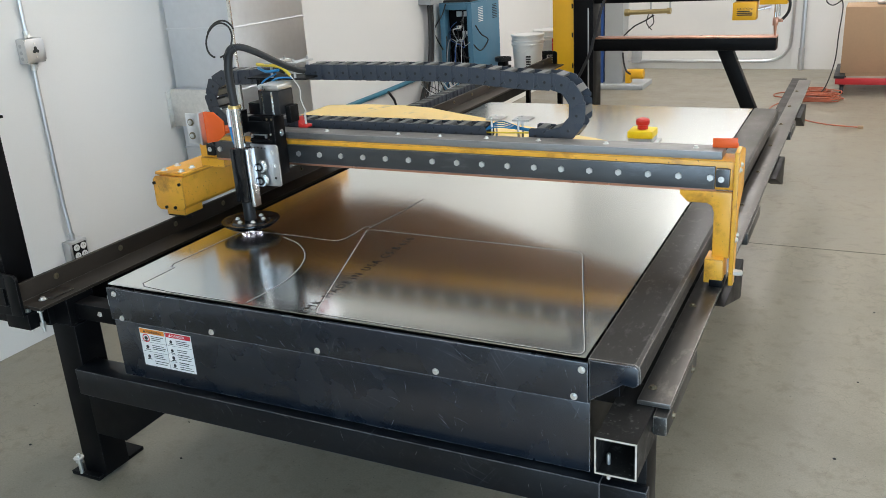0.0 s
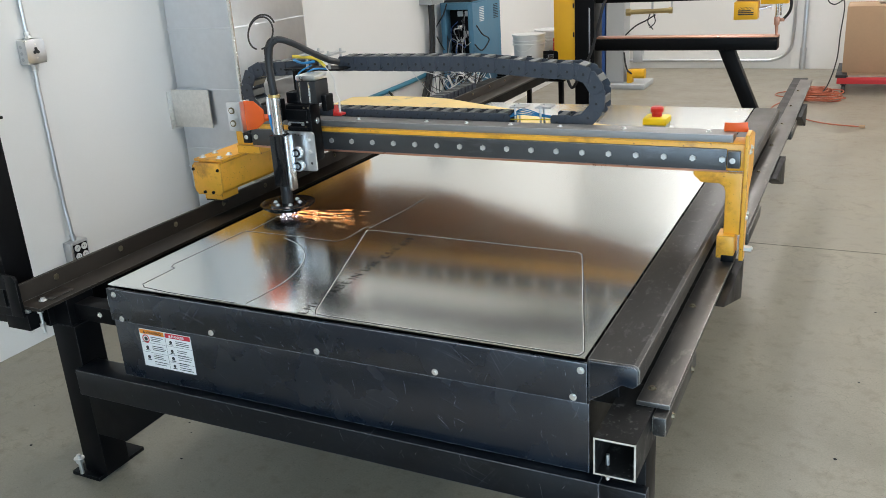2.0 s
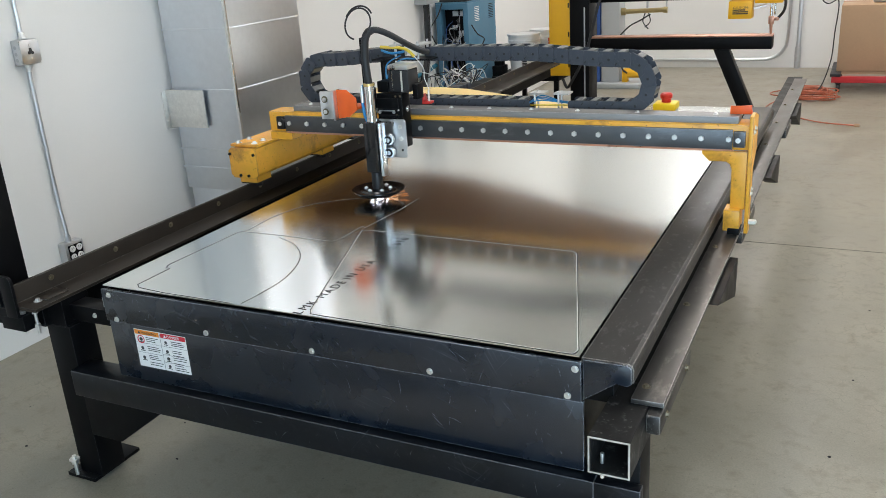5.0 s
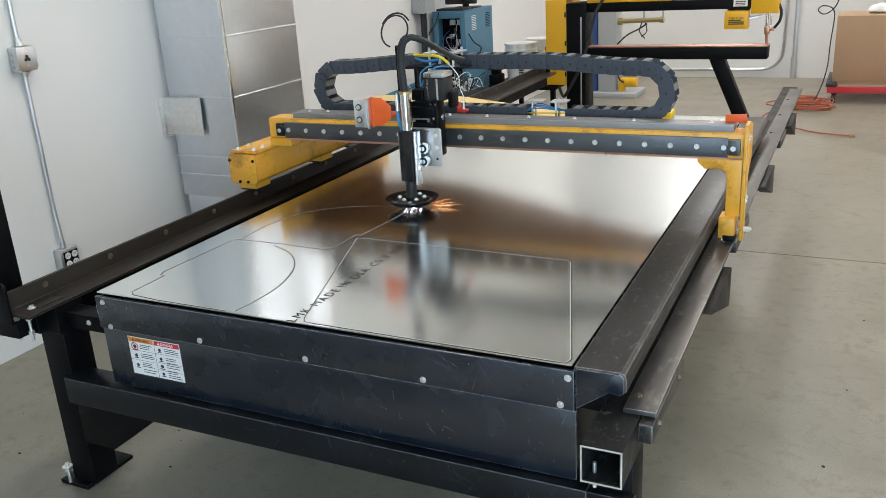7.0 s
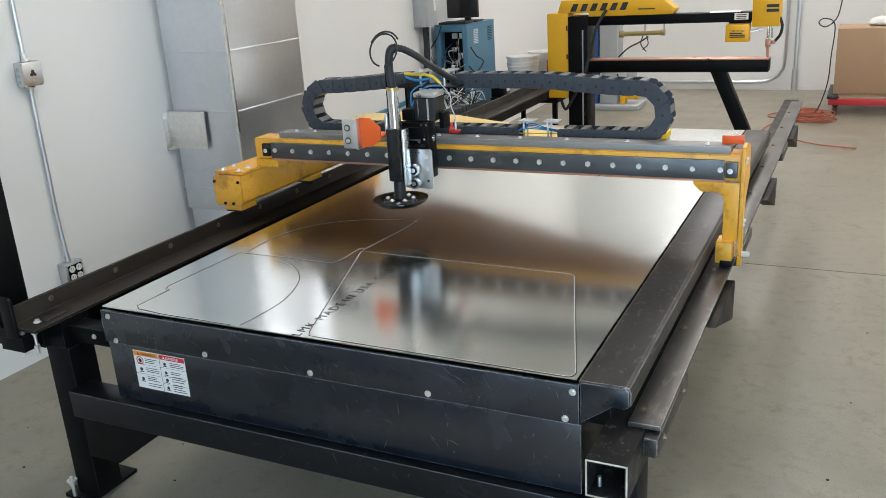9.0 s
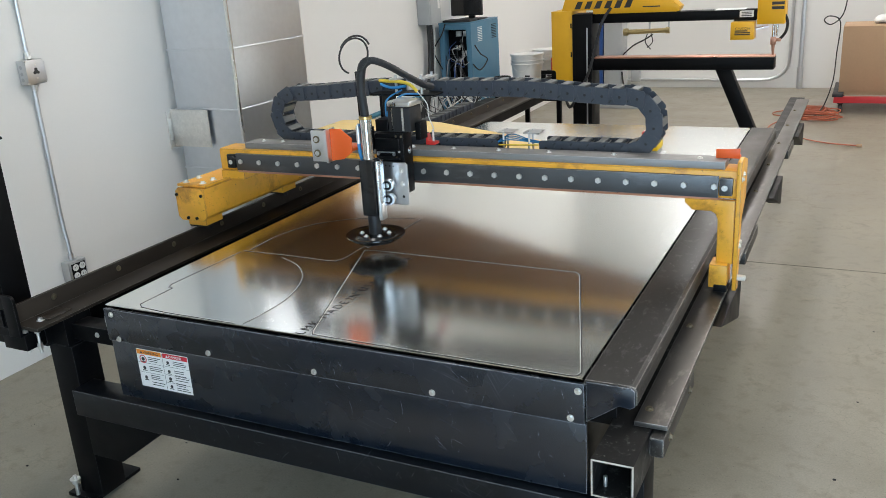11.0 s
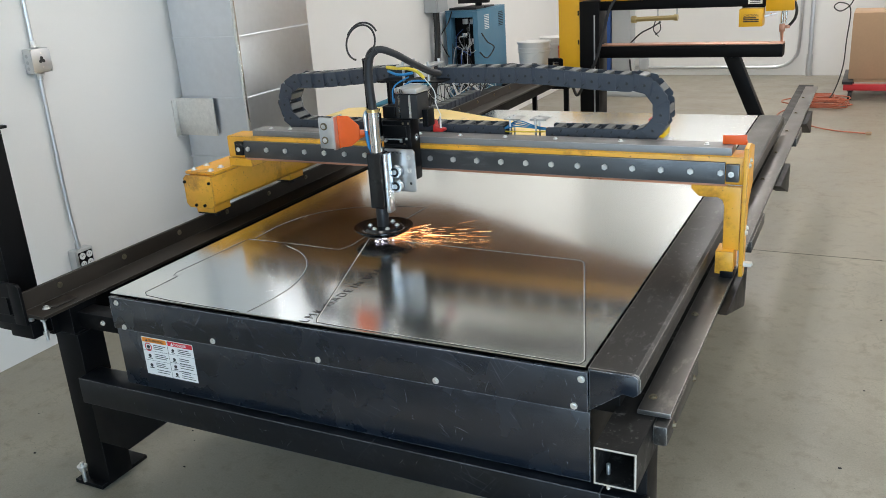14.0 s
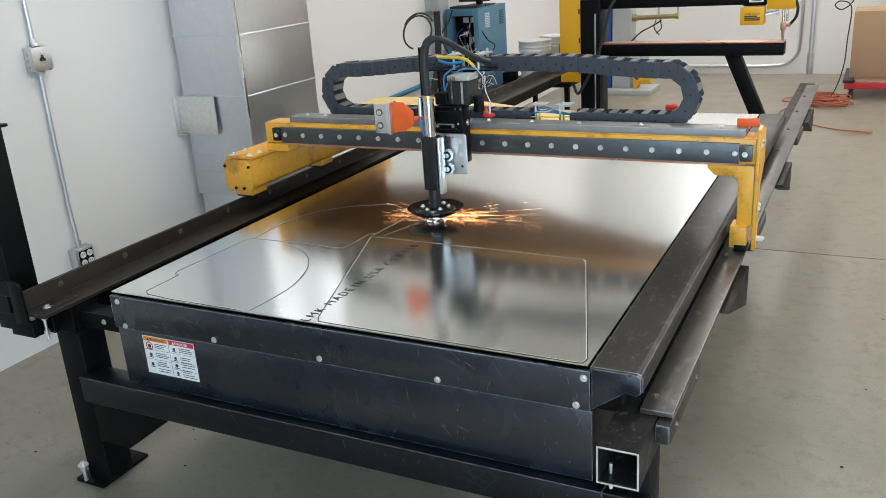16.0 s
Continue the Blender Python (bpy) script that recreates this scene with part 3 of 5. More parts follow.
for x, ink in ((0.118, INK), (0.221, PAPER)):
    bm = B()
    prism(bm, [(x, 0.617), (x + 0.010, 0.617), (x + 0.005, 0.626)], "y", -0.0079, -0.0076)
    part("alert_triangle", bm, ink, sticker, "", False)
for x0, rows_z in ((0.146, (0.606, 0.600, 0.594, 0.5755, 0.569, 0.563, 0.545, 0.539, 0.533, 0.522, 0.514)), (0.246, (0.606, 0.600, 0.594, 0.5755, 0.569, 0.560, 0.552, 0.544, 0.533, 0.526, 0.518, 0.511))):
    for k, z in enumerate(rows_z):
        yy = -0.0072
        bm = B()
        box(bm, x0, x0 + 0.045 + 0.009 * math.sin(5 * k + x0 * 90), yy, yy + 0.0003, z - 0.0011, z + 0.0011)
        part("text_bar", bm, INK, sticker, "", False)
for cx, cz, r in ((0.126, 0.598, 0.011), (0.126, 0.568, 0.010), (0.126, 0.535, 0.010), (0.226, 0.600, 0.009), (0.226, 0.570, 0.009), (0.226, 0.545, 0.010), (0.226, 0.519, 0.009)):
    yy = -0.0073
    bm = B()
    cyl(bm, (cx, yy, cz), (cx, yy + 0.0004, cz), r * 0.62, n=9)
    box(bm, cx - r * 0.9, cx + r * 0.9, yy, yy + 0.0003, cz - r, cz - r * 0.7)
    part("pictogram", bm, INK, sticker, "small black warning pictogram", False)
bm = B()
for k in range(24):
    a = 2 * math.pi * k / 24
    box(bm, 0.126 + 0.0125 * math.cos(a) - 0.0017, 0.126 + 0.0125 * math.cos(a) + 0.0017, -0.0076, -0.0073, 0.598 + 0.0125 * math.sin(a) - 0.0017, 0.598 + 0.0125 * math.sin(a) + 0.0017)
part("prohibition_ring", bm, LABEL_RED, sticker, "red ring", False)

for xa, xb, zs in ((0.104, 0.203, (0.5855, 0.5525)), (0.2085, 0.306, (0.5865, 0.5575, 0.5315))):
    for z in zs:
        bm = B()
        box(bm, xa, xb, -0.0072, -0.0069, z - 0.0004, z + 0.0004)
        part("rule", bm, INK, sticker, "", False)

# ---- the sheet being cut ----
bm = B()
prism(bm, [(0.0, 0.0), (1.524, 0.0), (1.524, 3.048), (0.02, 3.048), (0.0, 3.02)], "z", H - 0.003, H)
sheet = single("steel_sheet", bm, GALV, "large shiny galvanised steel sheet with thin cut lines", "sheet metal", smooth=False)
for words, y in (("LMK", 0.0), ("MADE", 0.115), ("IN", 0.262), ("USA", 0.335), ("CS/B", 0.452), ("650", 0.575)):
    lettering("stencil", words, 0.050, FADED_INK, pose(0.737, y, H + 0.0008, 0, 0, 90) @ Matrix.Diagonal((0.82, 0.85, 1, 1)), sheet, "black stencilled mill marking", 0.0001, 1.32, 0.0008)


def ribbon(b, pts, offset, width, z):
    """A thin strip along a line on the sheet, set off sideways."""
    pts = [Vector((x, y, 0)) for x, y in pts]
    rows = []
    for i, p in enumerate(pts):
        d = (pts[min(i + 1, len(pts) - 1)] - pts[max(i - 1, 0)])
        s = Vector((-d.y, d.x, 0)).normalized()
        rows.append([b.verts.new(p + s * (offset + k * width / 2) + Vector((0, 0, z))) for k in (-1, 1)])
    for lo, hi in zip(rows, rows[1:]):
        b.faces.new((lo[0], lo[1], hi[1], hi[0]))


def curve2(pts, steps=5):
    return [(v.x, v.y) for v in smooth_path([(x, y, 0) for x, y in pts], steps)]


CUTS = [
    [(0.135, 0.016), (0.112, 0.034), (0.112, 0.175)], [(0.112, 0.175), (0.093, 0.180), (0.083, 0.203), (0.098, 0.54)],
    [(0.135, 0.016), (0.24, 0.006)], [(0.24, 0.006), (0.50, 0.004)],
    curve2([(0.526, 0.011), (0.535, 0.078), (0.536, 0.201), (0.505, 0.32), (0.455, 0.411), (0.378, 0.486), (0.285, 0.532)]),
    curve2([(0.098, 0.553), (0.295, 0.553), (0.47, 0.546), (0.497, 0.56), (0.509, 0.601), (0.510, 0.708), (0.530, 0.703)], 6),
    [(0.530, 0.703), (0.551, 0.93), (0.553, 1.075)],
    [(0.528, 0.681), (0.748, 0.034), (0.762, 0.012), (0.80, 0.010)], [(0.80, 0.010), (1.49, 0.004)],
    curve2([(1.49, 0.004), (1.508, 0.008), (1.514, 0.03)], 4), [(1.514, 0.03), (1.318, 0.655)], [(1.318, 0.655), (1.298, 0.676), (0.558, 0.690), (0.528, 0.681)],
]
# the right-hand cut runs up to a square corner near the middle of the sheet
dark, lite = B(), B()
for line in CUTS:
    ribbon(dark, line, 0.0, 0.0030, H + 0.0004)
    ribbon(lite, line, 0.0026, 0.0018, H + 0.0007)
part("cut_line", dark, KERF_DARK, sheet, "thin dark cut", False)
part("burr", lite, KERF_LIGHT, sheet, "bright burr along the cut", False)

# ---- the gantry: built round y = 0 at the face of its bolted bar ----
TIMES = [0, 0.45, 1, 1.5, 2, 2.5, 3, 3.5, 4, 4.5, 5, 5.5, 6, 6.5, 6.8, 7, 8, 8.3, 8.5, 9, 9.2, 9.6, 10.0, 10.3, 11, 13, 13.4, 14, 14.5, 15, 15.5, 16]
GANTRY_Y = [0.735, 0.740, 0.817, 0.890, 0.955, 1.020, 1.082, 1.130, 1.172, 1.199, 1.218, 1.230, 1.237, 1.241, 1.244, 1.244, 1.244, 1.242, 1.213, 1.115, 1.062, 0.955, 0.882, 0.866, 0.866, 0.867, 0.871, 0.882, 0.929, 0.996, 1.066, 1.122]
CARRIAGE_X = [0.145, 0.144, 0.141, 0.139, 0.150, 0.168, 0.202, 0.248, 0.302, 0.360, 0.417, 0.471, 0.520, 0.561, 0.574, 0.574, 0.574, 0.575, 0.578, 0.584, 0.587, 0.592, 0.596, 0.597, 0.597, 0.597, 0.598, 0.599, 0.611, 0.634, 0.652, 0.677]
LIFT_ROWS = [(0, 0), (7.2, 0), (7.35, 0.015), (7.5, 0.055), (7.75, 0.086), (10.4, 0.086), (11.15, 0.004), (11.3, 0.0), (16, 0.0)]


def along(t, xs, ys):
    return float(np.interp(t, xs, ys))


def lift_at(t):
    return along(t, [a for a, _ in LIFT_ROWS], [b for _, b in LIFT_ROWS])


TORCH_Y = -0.17
gantry = thing("gantry", (0, 0, 0), "yellow steel gantry carrying a cutting torch and cable chains", "machine")
bm = B()
box(bm, -0.232, 1.744, 0.012, 0.115, 0.968, 1.056, 0.008)
part("beam", bm, YELLOW, gantry, "worn yellow painted box beam")
bm = B()
box(bm, -0.142, 1.686, 0.0, 0.0118, 0.973, 1.040, 0.0015)
bar = part("guide_bar", bm, BAR_STEEL, gantry, "blued steel guide bar with a row of bolts")
for i in range(21):
    bolt(bar, -0.118 + i * 0.0896, 0.0, 1.009, TO_FRONT, BOLT_BAR)
bm = B()
box(bm, -0.14, 1.69, 0.004, 0.0118, 0.9650, 0.9725)
part("rust_strip", bm, COPPER, gantry, "thin rusty lower edge")
bm = B()
box(bm, -0.105, 1.70, 0.022, 0.105, 1.0565, 1.080, 0.001)
topbar = part("top_bar", bm, TOP_STEEL, gantry, "bare steel flat along the top")
for x in (-0.04, 0.05, 0.33, 0.62, 0.78, 0.95, 1.13, 1.35, 1.62):
    bolt(topbar, x, 0.06, 1.080, None, BOLT_12)
for x0, x1, xb in ((1.689, 1.728, 1.705), (-0.182, -0.145, -0.165)):
    bm = B()
    box(bm, x0, x1, -0.006, 0.0118, 0.982, 1.036, 0.003)
    blk = part("end_block", bm, BAR_STEEL if x0 > 0 else DARK_TUBE, gantry)
    bolt(blk, xb, -0.006, 1.006, TO_FRONT, BOLT_12)

# right upright
bm = B()
hook = [(1.588, 0.967), (1.588, 0.955), (1.612, 0.931), (1.668, 0.931), (1.682, 0.922), (1.688, 0.905), (1.688, 0.765), (1.737, 0.765), (1.737, 0.967)]
prism(bm, hook, "y", 0.0, 0.014, 0.0015)
part("bracket", bm, YELLOW, gantry, "yellow hooked bracket plate, scorched at the edges")
bm = B()
prism(bm, [(-0.002, 1.086), (0.06, 1.090), (0.13, 1.07), (0.13, 0.95), (0.05, 0.90), (0.035, 0.68), (-0.004, 0.68)], "x", 1.7385, 1.752, 0.0015)
side = part("side_plate", bm, YELLOW, gantry)
for y, z in ((0.02, 1.03), (0.045, 1.04), (0.015, 0.82), (0.03, 0.83)):
    bolt(side, 1.752, y, z, TO_RIGHT, BOLT_12)
bm = B()
box(bm, 1.672, 1.726, -0.03, 0.05, 0.694, 0.768, 0.002)
foot = part("foot_block", bm, YELLOW, gantry)
bm = B()
box(bm, 1.688, 1.728, -0.033, 0.03, 0.683, 0.705, 0.002)
part("wiper", bm, BLACK_STEEL, foot)
bm = B()
cyl(bm, (1.70, 0.01, 0.694), (1.72, 0.01, 0.694), 0.019, n=20)
part("roller", bm, CHROME, foot)
bm = B()
cyl(bm, (1.752, 0.01, 0.72), (1.775, 0.01, 0.72), 0.010, n=6)
cyl(bm, (1.752, 0.01, 0.72), (1.778, 0.01, 0.721), 0.005, n=10)
part("clamp_bolt", bm, BOLT, gantry)
bm = B()
prism(bm, [(1.665, 1.0805), (1.735, 1.0805), (1.735, 1.111), (1.70, 1.108), (1.665, 1.108)], "y", 0.072, 0.078, 0.001)
box(bm, 1.70, 1.735, 0.0785, 0.104, 1.0805, 1.089, 0.001)
part("end_stop", bm, ORANGE, gantry, "orange plastic end stop")

# left drive housing above the rail
bm = B()
prism(bm, [(-0.352, 0.792), (-0.243, 0.792), (-0.229, 0.806), (-0.229, 0.918), (-0.352, 0.918), (-0.366, 0.905), (-0.366, 0.806)], "y", -0.112, 1.03, 0.002)
drive = part("drive_housing", bm, YELLOW, gantry, "yellow drive housing with a bolted cap")
bm = B()
prism(bm, [(-0.354, 0.788), (-0.242, 0.788), (-0.226, 0.804), (-0.226, 0.908), (-0.240, 0.921), (-0.355, 0.921), (-0.370, 0.906), (-0.370, 0.804)], "y", -0.119, -0.1125, 0.0015)
cap = part("end_cap", bm, YELLOW, drive)
for x, z in ((-0.362, 0.893), (-0.238, 0.893), (-0.318, 0.800), (-0.275, 0.800)):
    b2 = B()
    cyl(b2, (x, -0.119, z), (x, -0.125, z), 0.0062, n=12)
    part("cap_screw", b2, BLACK_STEEL, drive)
bm = B()
box(bm, -0.366, -0.222, -0.105, 1.02, 0.9215, 0.933, 0.0015)
part("cover_plate", bm, YELLOW, drive)
for x, y in ((-0.34, -0.08), (-0.255, -0.08), (-0.34, -0.005), (-0.255, -0.02)):
    bolt(drive, x, y, 0.933, None, BOLT_16)
bm = B()
box(bm, -0.232, -0.12, 0.0118, 0.115, 0.934, 0.9675)
part("riser", bm, YELLOW, drive)
for y in (-0.095, 0.42):
    bm = B()
    box(bm, -0.345, -0.255, y, y + 0.10, 0.762, 0.7915, 0.002)
    part("roller_block", bm, YELLOW, drive)
    bm = B()
    cyl(bm, (-0.285, y + 0.05, 0.738), (-0.285, y + 0.05, 0.765), 0.012, n=16)
    cyl(bm, (-0.312, y + 0.03, 0.752), (-0.312, y + 0.03, 0.7615), 0.012, n=16)
    box(bm, -0.342, -0.258, y + 0.002, y + 0.098, 0.7565, 0.7615)
    part("roller", bm, DARK_TUBE, drive, "dark steel guide roller")

# faded plate behind the beam
bm = B()
prism(bm, [(-0.23, 0.1155), (1.7, 0.1155), (1.7, 0.2), (1.418, 0.355), (1.195, 0.472), (0.952, 0.584), (0.728, 0.71), (0.475, 0.836), (0.3, 0.929), (0.155, 0.963), (-0.04, 0.967), (-0.23, 0.919)], "z", 0.9885, 1.000, 0.001)
part("brace_plate", bm, PALE_YELLOW, gantry, "faded yellow triangular brace plate")
# Thin sheet and web below the plate, shade painted in as brown.
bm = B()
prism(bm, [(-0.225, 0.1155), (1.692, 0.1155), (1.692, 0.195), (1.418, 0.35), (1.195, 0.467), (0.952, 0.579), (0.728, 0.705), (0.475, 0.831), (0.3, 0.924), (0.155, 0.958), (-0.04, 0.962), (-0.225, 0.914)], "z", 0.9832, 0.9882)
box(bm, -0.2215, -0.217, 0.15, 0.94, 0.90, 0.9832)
part("brace_web", bm, SHADED_UNDERSIDE, gantry, "brown underside of the brace, its shade put into the colour")
bm = B()
box(bm, -0.20, 1.16, 0.1155, 0.225, 1.040, 1.047)
part("chain_tray", bm, BLACK_STEEL, gantry)
for x in (0.945, 1.04):
    bm = B()
    box(bm, x - 0.03, x + 0.03, 0.14, 0.20, 1.122, 1.128)
    for y in (0.15, 0.19):
        cyl(bm, (x - 0.012, y, 1.047), (x - 0.012, y, 1.132), 0.004, n=8)
    part("strain_relief", bm, ZINC, gantry, "small steel cable clamp")
bm = B()
for k in range(4):
    sweep(bm, [(0.89, 0.15 + k * 0.012, 1.08), (0.95, 0.14 + k * 0.014, 1.10 + 0.004 * k), (1.02, 0.15 + 0.01 * k, 1.095), (1.09, 0.16 + 0.008 * k, 1.085)], 0.0021, 8, 5)
part("air_line", bm, BLUE_HOSE, gantry, "thin blue air lines")
bm = B()
sweep(bm, [(0.89, 0.17, 1.075), (0.97, 0.13, 1.085), (1.09, 0.17, 1.08)], 0.0025, 8, 5)
part("signal_cable", bm, YELLOW_CABLE, gantry)

# emergency stop box on the brace plate
bm = B()
box(bm, 1.332, 1.419, 0.389, 0.476, 1.022, 1.048, 0.005)
estop = part("stop_box", bm, ESTOP_YELLOW, gantry, "yellow and grey box with a red mushroom button")
bm = B()
box(bm, 1.335, 1.416, 0.392, 0.473, 1.0042, 1.0215, 0.003)
part("box_base", bm, GREY_PAINT, estop, "grey lower half")
bm = B()
box(bm, 1.320, 1.431, 0.377, 0.488, 1.0002, 1.004)
part("mounting_plate", bm, ZINC, estop)
bm = B()
lathe(bm, [(0.018, 0), (0.018, 0.014), (0.023, 0.016), (0.024, 0.030), (0.018, 0.036)], (1.3755, 0.4325, 1.0485))
part("button", bm, RED, estop, "red mushroom button")

# ---- torch carriage, built round x = 0 ----
bm = B()
box(bm, -0.052, 0.060, -0.075, -0.022, 0.965, 1.155, 0.003)
box(bm, 0.030, 0.064, -0.085, -0.020, 0.945, 1.16, 0.004)
carriage = part("carriage", bm, BLACK_STEEL, gantry, "black carriage block riding on the beam")
bm = B()
box(bm, -0.045, 0.05, -0.090, -0.076, 1.10, 1.14, 0.002)
box(bm, -0.04, 0.05, -0.094, -0.0765, 1.068, 1.075, 0.001)
part("bracket", bm, BLACK_STEEL, carriage)
bm = B()
prism(bm, [(-0.03, 0.915), (0.079, 0.915), (0.085, 0.921), (0.085, 1.056), (0.077, 1.064), (-0.03, 1.064)], "y", -0.112, -0.104, 0.001)
plate = part("wheel_plate", bm, ZINC, carriage, "bright zinc-plated wheel plate")
bm = B()
box(bm, -0.02, 0.029, -0.1038, -0.0752, 0.93, 1.05)
part("spacer", bm, BLACK_STEEL, carriage)
for z in (0.988, 0.938):
    bm = B()
    lathe(bm, [(0.0215, 0), (0.0215, 0.004), (0.018, 0.009), (0.0215, 0.014), (0.0215, 0.018), (0.010, 0.018), (0.010, 0.022)], (0.018, -0.136, z), 28, "y")
    part("guide_wheel", bm, ALUMINIUM, carriage, "grooved steel wheel with a black hub")
    bm = B()
    cyl(bm, (0.018, -0.1385, z), (0.018, -0.1365, z), 0.0155, n=20)
    part("hub", bm, RUBBER, carriage)
    bm = B()
    cyl(bm, (0.018, -0.1415, z), (0.018, -0.139, z), 0.0085, n=16)
    part("axle_bolt", bm, ALUMINIUM, carriage)
for x, z, r in ((-0.012, 1.052, 0.0028), (0.004, 1.052, 0.0028), (0.020, 1.051, 0.0028), (0.034, 1.050, 0.0028), (0.066, 0.945, 0.005)):
    bm = B()
    cyl(bm, (x, -0.1126, z), (x, -0.1122, z), r, n=10)
    part("drilled_hole", bm, INK, carriage, "", False)
# holes and screws on the face of the black block
for x, z in ((0.037, 1.148), (0.057, 1.148), (0.037, 1.118), (0.037, 1.075), (0.057, 1.020), (0.047, 0.962)):
    bm = B()
    cyl(bm, (x, -0.0862, z), (x, -0.0852, z), 0.0042, n=12)
    part("cap_screw", bm, DULL_BOLT, carriage, "", False)
bm = B()
cyl(bm, (0.047, -0.0885, 1.095), (0.047, -0.0852, 1.095), 0.0038, n=12)
part("set_screw", bm, BOLT, carriage)
bm = B()
cyl(bm, (0.0645, -0.050, 1.095), (0.068, -0.050, 1.095), 0.012, n=24)
cyl(bm, (0.0682, -0.050, 1.095), (0.070, -0.050, 1.095), 0.006, n=16)
part("bearing", bm, CHROME, carriage, "polished bearing")
bm = B()
box(bm, -0.044, 0.026, -0.0805, -0.0765, 1.088, 1.093, 0.001)
for x in (-0.040, 0.022):
    cyl(bm, (x, -0.083, 1.084), (x, -0.0765, 1.084), 0.0055, n=14)
part("clip_wire", bm, ZINC, carriage, "bent steel clip")
bm = B()
cyl(bm, (-0.066, -0.158, 1.135), (-0.066, -0.158, 1.192), 0.0075, n=16)
cyl(bm, (-0.066, -0.158, 1.192), (-0.066, -0.158, 1.200), 0.004, n=12)
part("air_fitting", bm, ALUMINIUM, carriage, "bright push-in air fitting")
for x, z in ((0.062, 1.036), (0.064, 0.990)):
    bolt(carriage, x, -0.112, z, TO_FRONT, BOLT_12)
bm = B()
box(bm, 0.006, 0.092, -0.075, 0.010, 1.161, 1.245, 0.004)
part("stepper_motor", bm, RUBBER, carriage, "black square stepper motor")
bm = B()
box(bm, 0.005, 0.093, -0.076, 0.011, 1.2455, 1.266, 0.006)
part("motor_cap", bm, ALUMINIUM, carriage, "cast aluminium end cap")
bm = B()
box(bm, 0.020, 0.026, -0.077, -0.0753, 1.165, 1.243)
box(bm, 0.060, 0.068, -0.077, -0.0753, 1.165, 1.243)
part("tie_rod", bm, CHROME, carriage)
bm = B()
box(bm, -0.055, -0.005, -0.06, 0.0, 1.158, 1.20, 0.003)
part("valve_block", bm, BLACK_STEEL, carriage)
bm = B()
box(bm, 0.094, 0.116, -0.05, 0.0, 1.13, 1.19, 0.003)
part("valve_block", bm, BLACK_STEEL, carriage)
bm = B()
box(bm, -0.066, -0.036, -0.145, -0.138, 1.16, 1.375, 0.001)
box(bm, -0.066, -0.052, -0.138, -0.075, 1.10, 1.18, 0.001)
part("mast", bm, BLACK_STEEL, carriage, "slim black upright strip")
bm = B()
sweep(bm, [(-0.05, 0.0, 1.18), (-0.03, 0.01, 1.23), (0.01, 0.03, 1.27), (0.06, 0.06, 1.27)], 0.0035, 8, 6)
sweep(bm, [(-0.04, 0.0, 1.17), (-0.05, 0.02, 1.25), (0.0, 0.05, 1.285)], 0.003, 8, 6)
sweep(bm, [(0.02, 0.04, 1.30), (-0.04, 0.05, 1.292), (-0.10, 0.08, 1.30)], 0.005, 8, 6)
part("air_line", bm, BLUE_HOSE, carriage, "thin blue air lines")
bm = B()
sweep(bm, [(-0.11, 0.09, 1.312), (-0.06, 0.07, 1.312), (-0.01, 0.05, 1.314), (0.03, 0.05, 1.305), (0.06, 0.05, 1.28)], 0.006, 8, 6)
part("signal_cable", bm, YELLOW_CABLE, carriage, "yellow cable bundle")
bm = B()
sweep(bm, [(0.05, 0.05, 1.29), (0.10, 0.04, 1.24), (0.108, 0.03, 1.20), (0.126, 0.03, 1.155)], 0.0018, 8, 6)
part("sensor_wire", bm, WHITE_PLASTIC, carriage)
bm = B()
box(bm, -0.14, 0.12, 0.06, 0.16, 1.262, 1.268)
part("chain_bridge", bm, BLACK_STEEL, carriage)
for x in (-0.03, 0.07):
    bm = B()
    for y in (0.065, 0.15):
        cyl(bm, (x, y, 1.268), (x, y, 1.335), 0.005, n=10)
    box(bm, x - 0.020, x + 0.020, 0.05, 0.16, 1.318, 1.324)
    part("cable_clamp", bm, ZINC, carriage, "bolted steel cable clamp")
bm = B()
box(bm, -0.10, -0.088, 0.06, 0.16, 1.18, 1.262)
part("post_bracket", bm, BLACK_STEEL, carriage)
bm = B()
prism(bm, [(0.107, 1.104), (0.142, 1.104), (0.142, 1.112), (0.114, 1.117), (0.107, 1.142)], "y", 0.0, 0.035, 0.001)
part("sensor_bracket", bm, RED, carriage, "small red sensor bracket")
bm = B()
cyl(bm, (0.128, 0.018, 1.106), (0.128, 0.018, 1.155), 0.004, n=10)
part("sensor", bm, BOLT, carriage)
bm = B()
box(bm, -0.250, -0.193, -0.175, -0.165, 1.070, 1.178, 0.003)
box(bm, -0.193, -0.184, -0.177, -0.12, 1.066, 1.182, 0.002)
bumper = part("bumper_plate", bm, ALUMINIUM, carriage, "white aluminium mounting plate with two bolts")
for z in (1.148, 1.100):
    b2 = B()
    lathe(b2, [(0.013, 0), (0.013, 0.003)], (-0.226, -0.1785, z), 18, "y")
    part("washer", b2, DULL_BOLT, carriage)
    b2 = B()
    lathe(b2, [(0.005, 0), (0.008, 0.001), (0.008, 0.004)], (-0.226, -0.1828, z), 18, "y")
    part("cap_screw", b2, BOLT, carriage)
bm = B()
prism(bm, [(-0.1835, 1.070), (-0.135, 1.078), (-0.098, 1.105), (-0.098, 1.150), (-0.140, 1.182), (-0.1835, 1.182)], "y", -0.155, -0.149, 0.001)
prism(bm, [(-0.1835, -0.1495), (-0.098, -0.1495), (-0.098, -0.06), (-0.1835, -0.06)], "z", 1.105, 1.115, 0.001)
part("bumper", bm, ORANGE, carriage, "orange painted steel bumper")
bm = B()
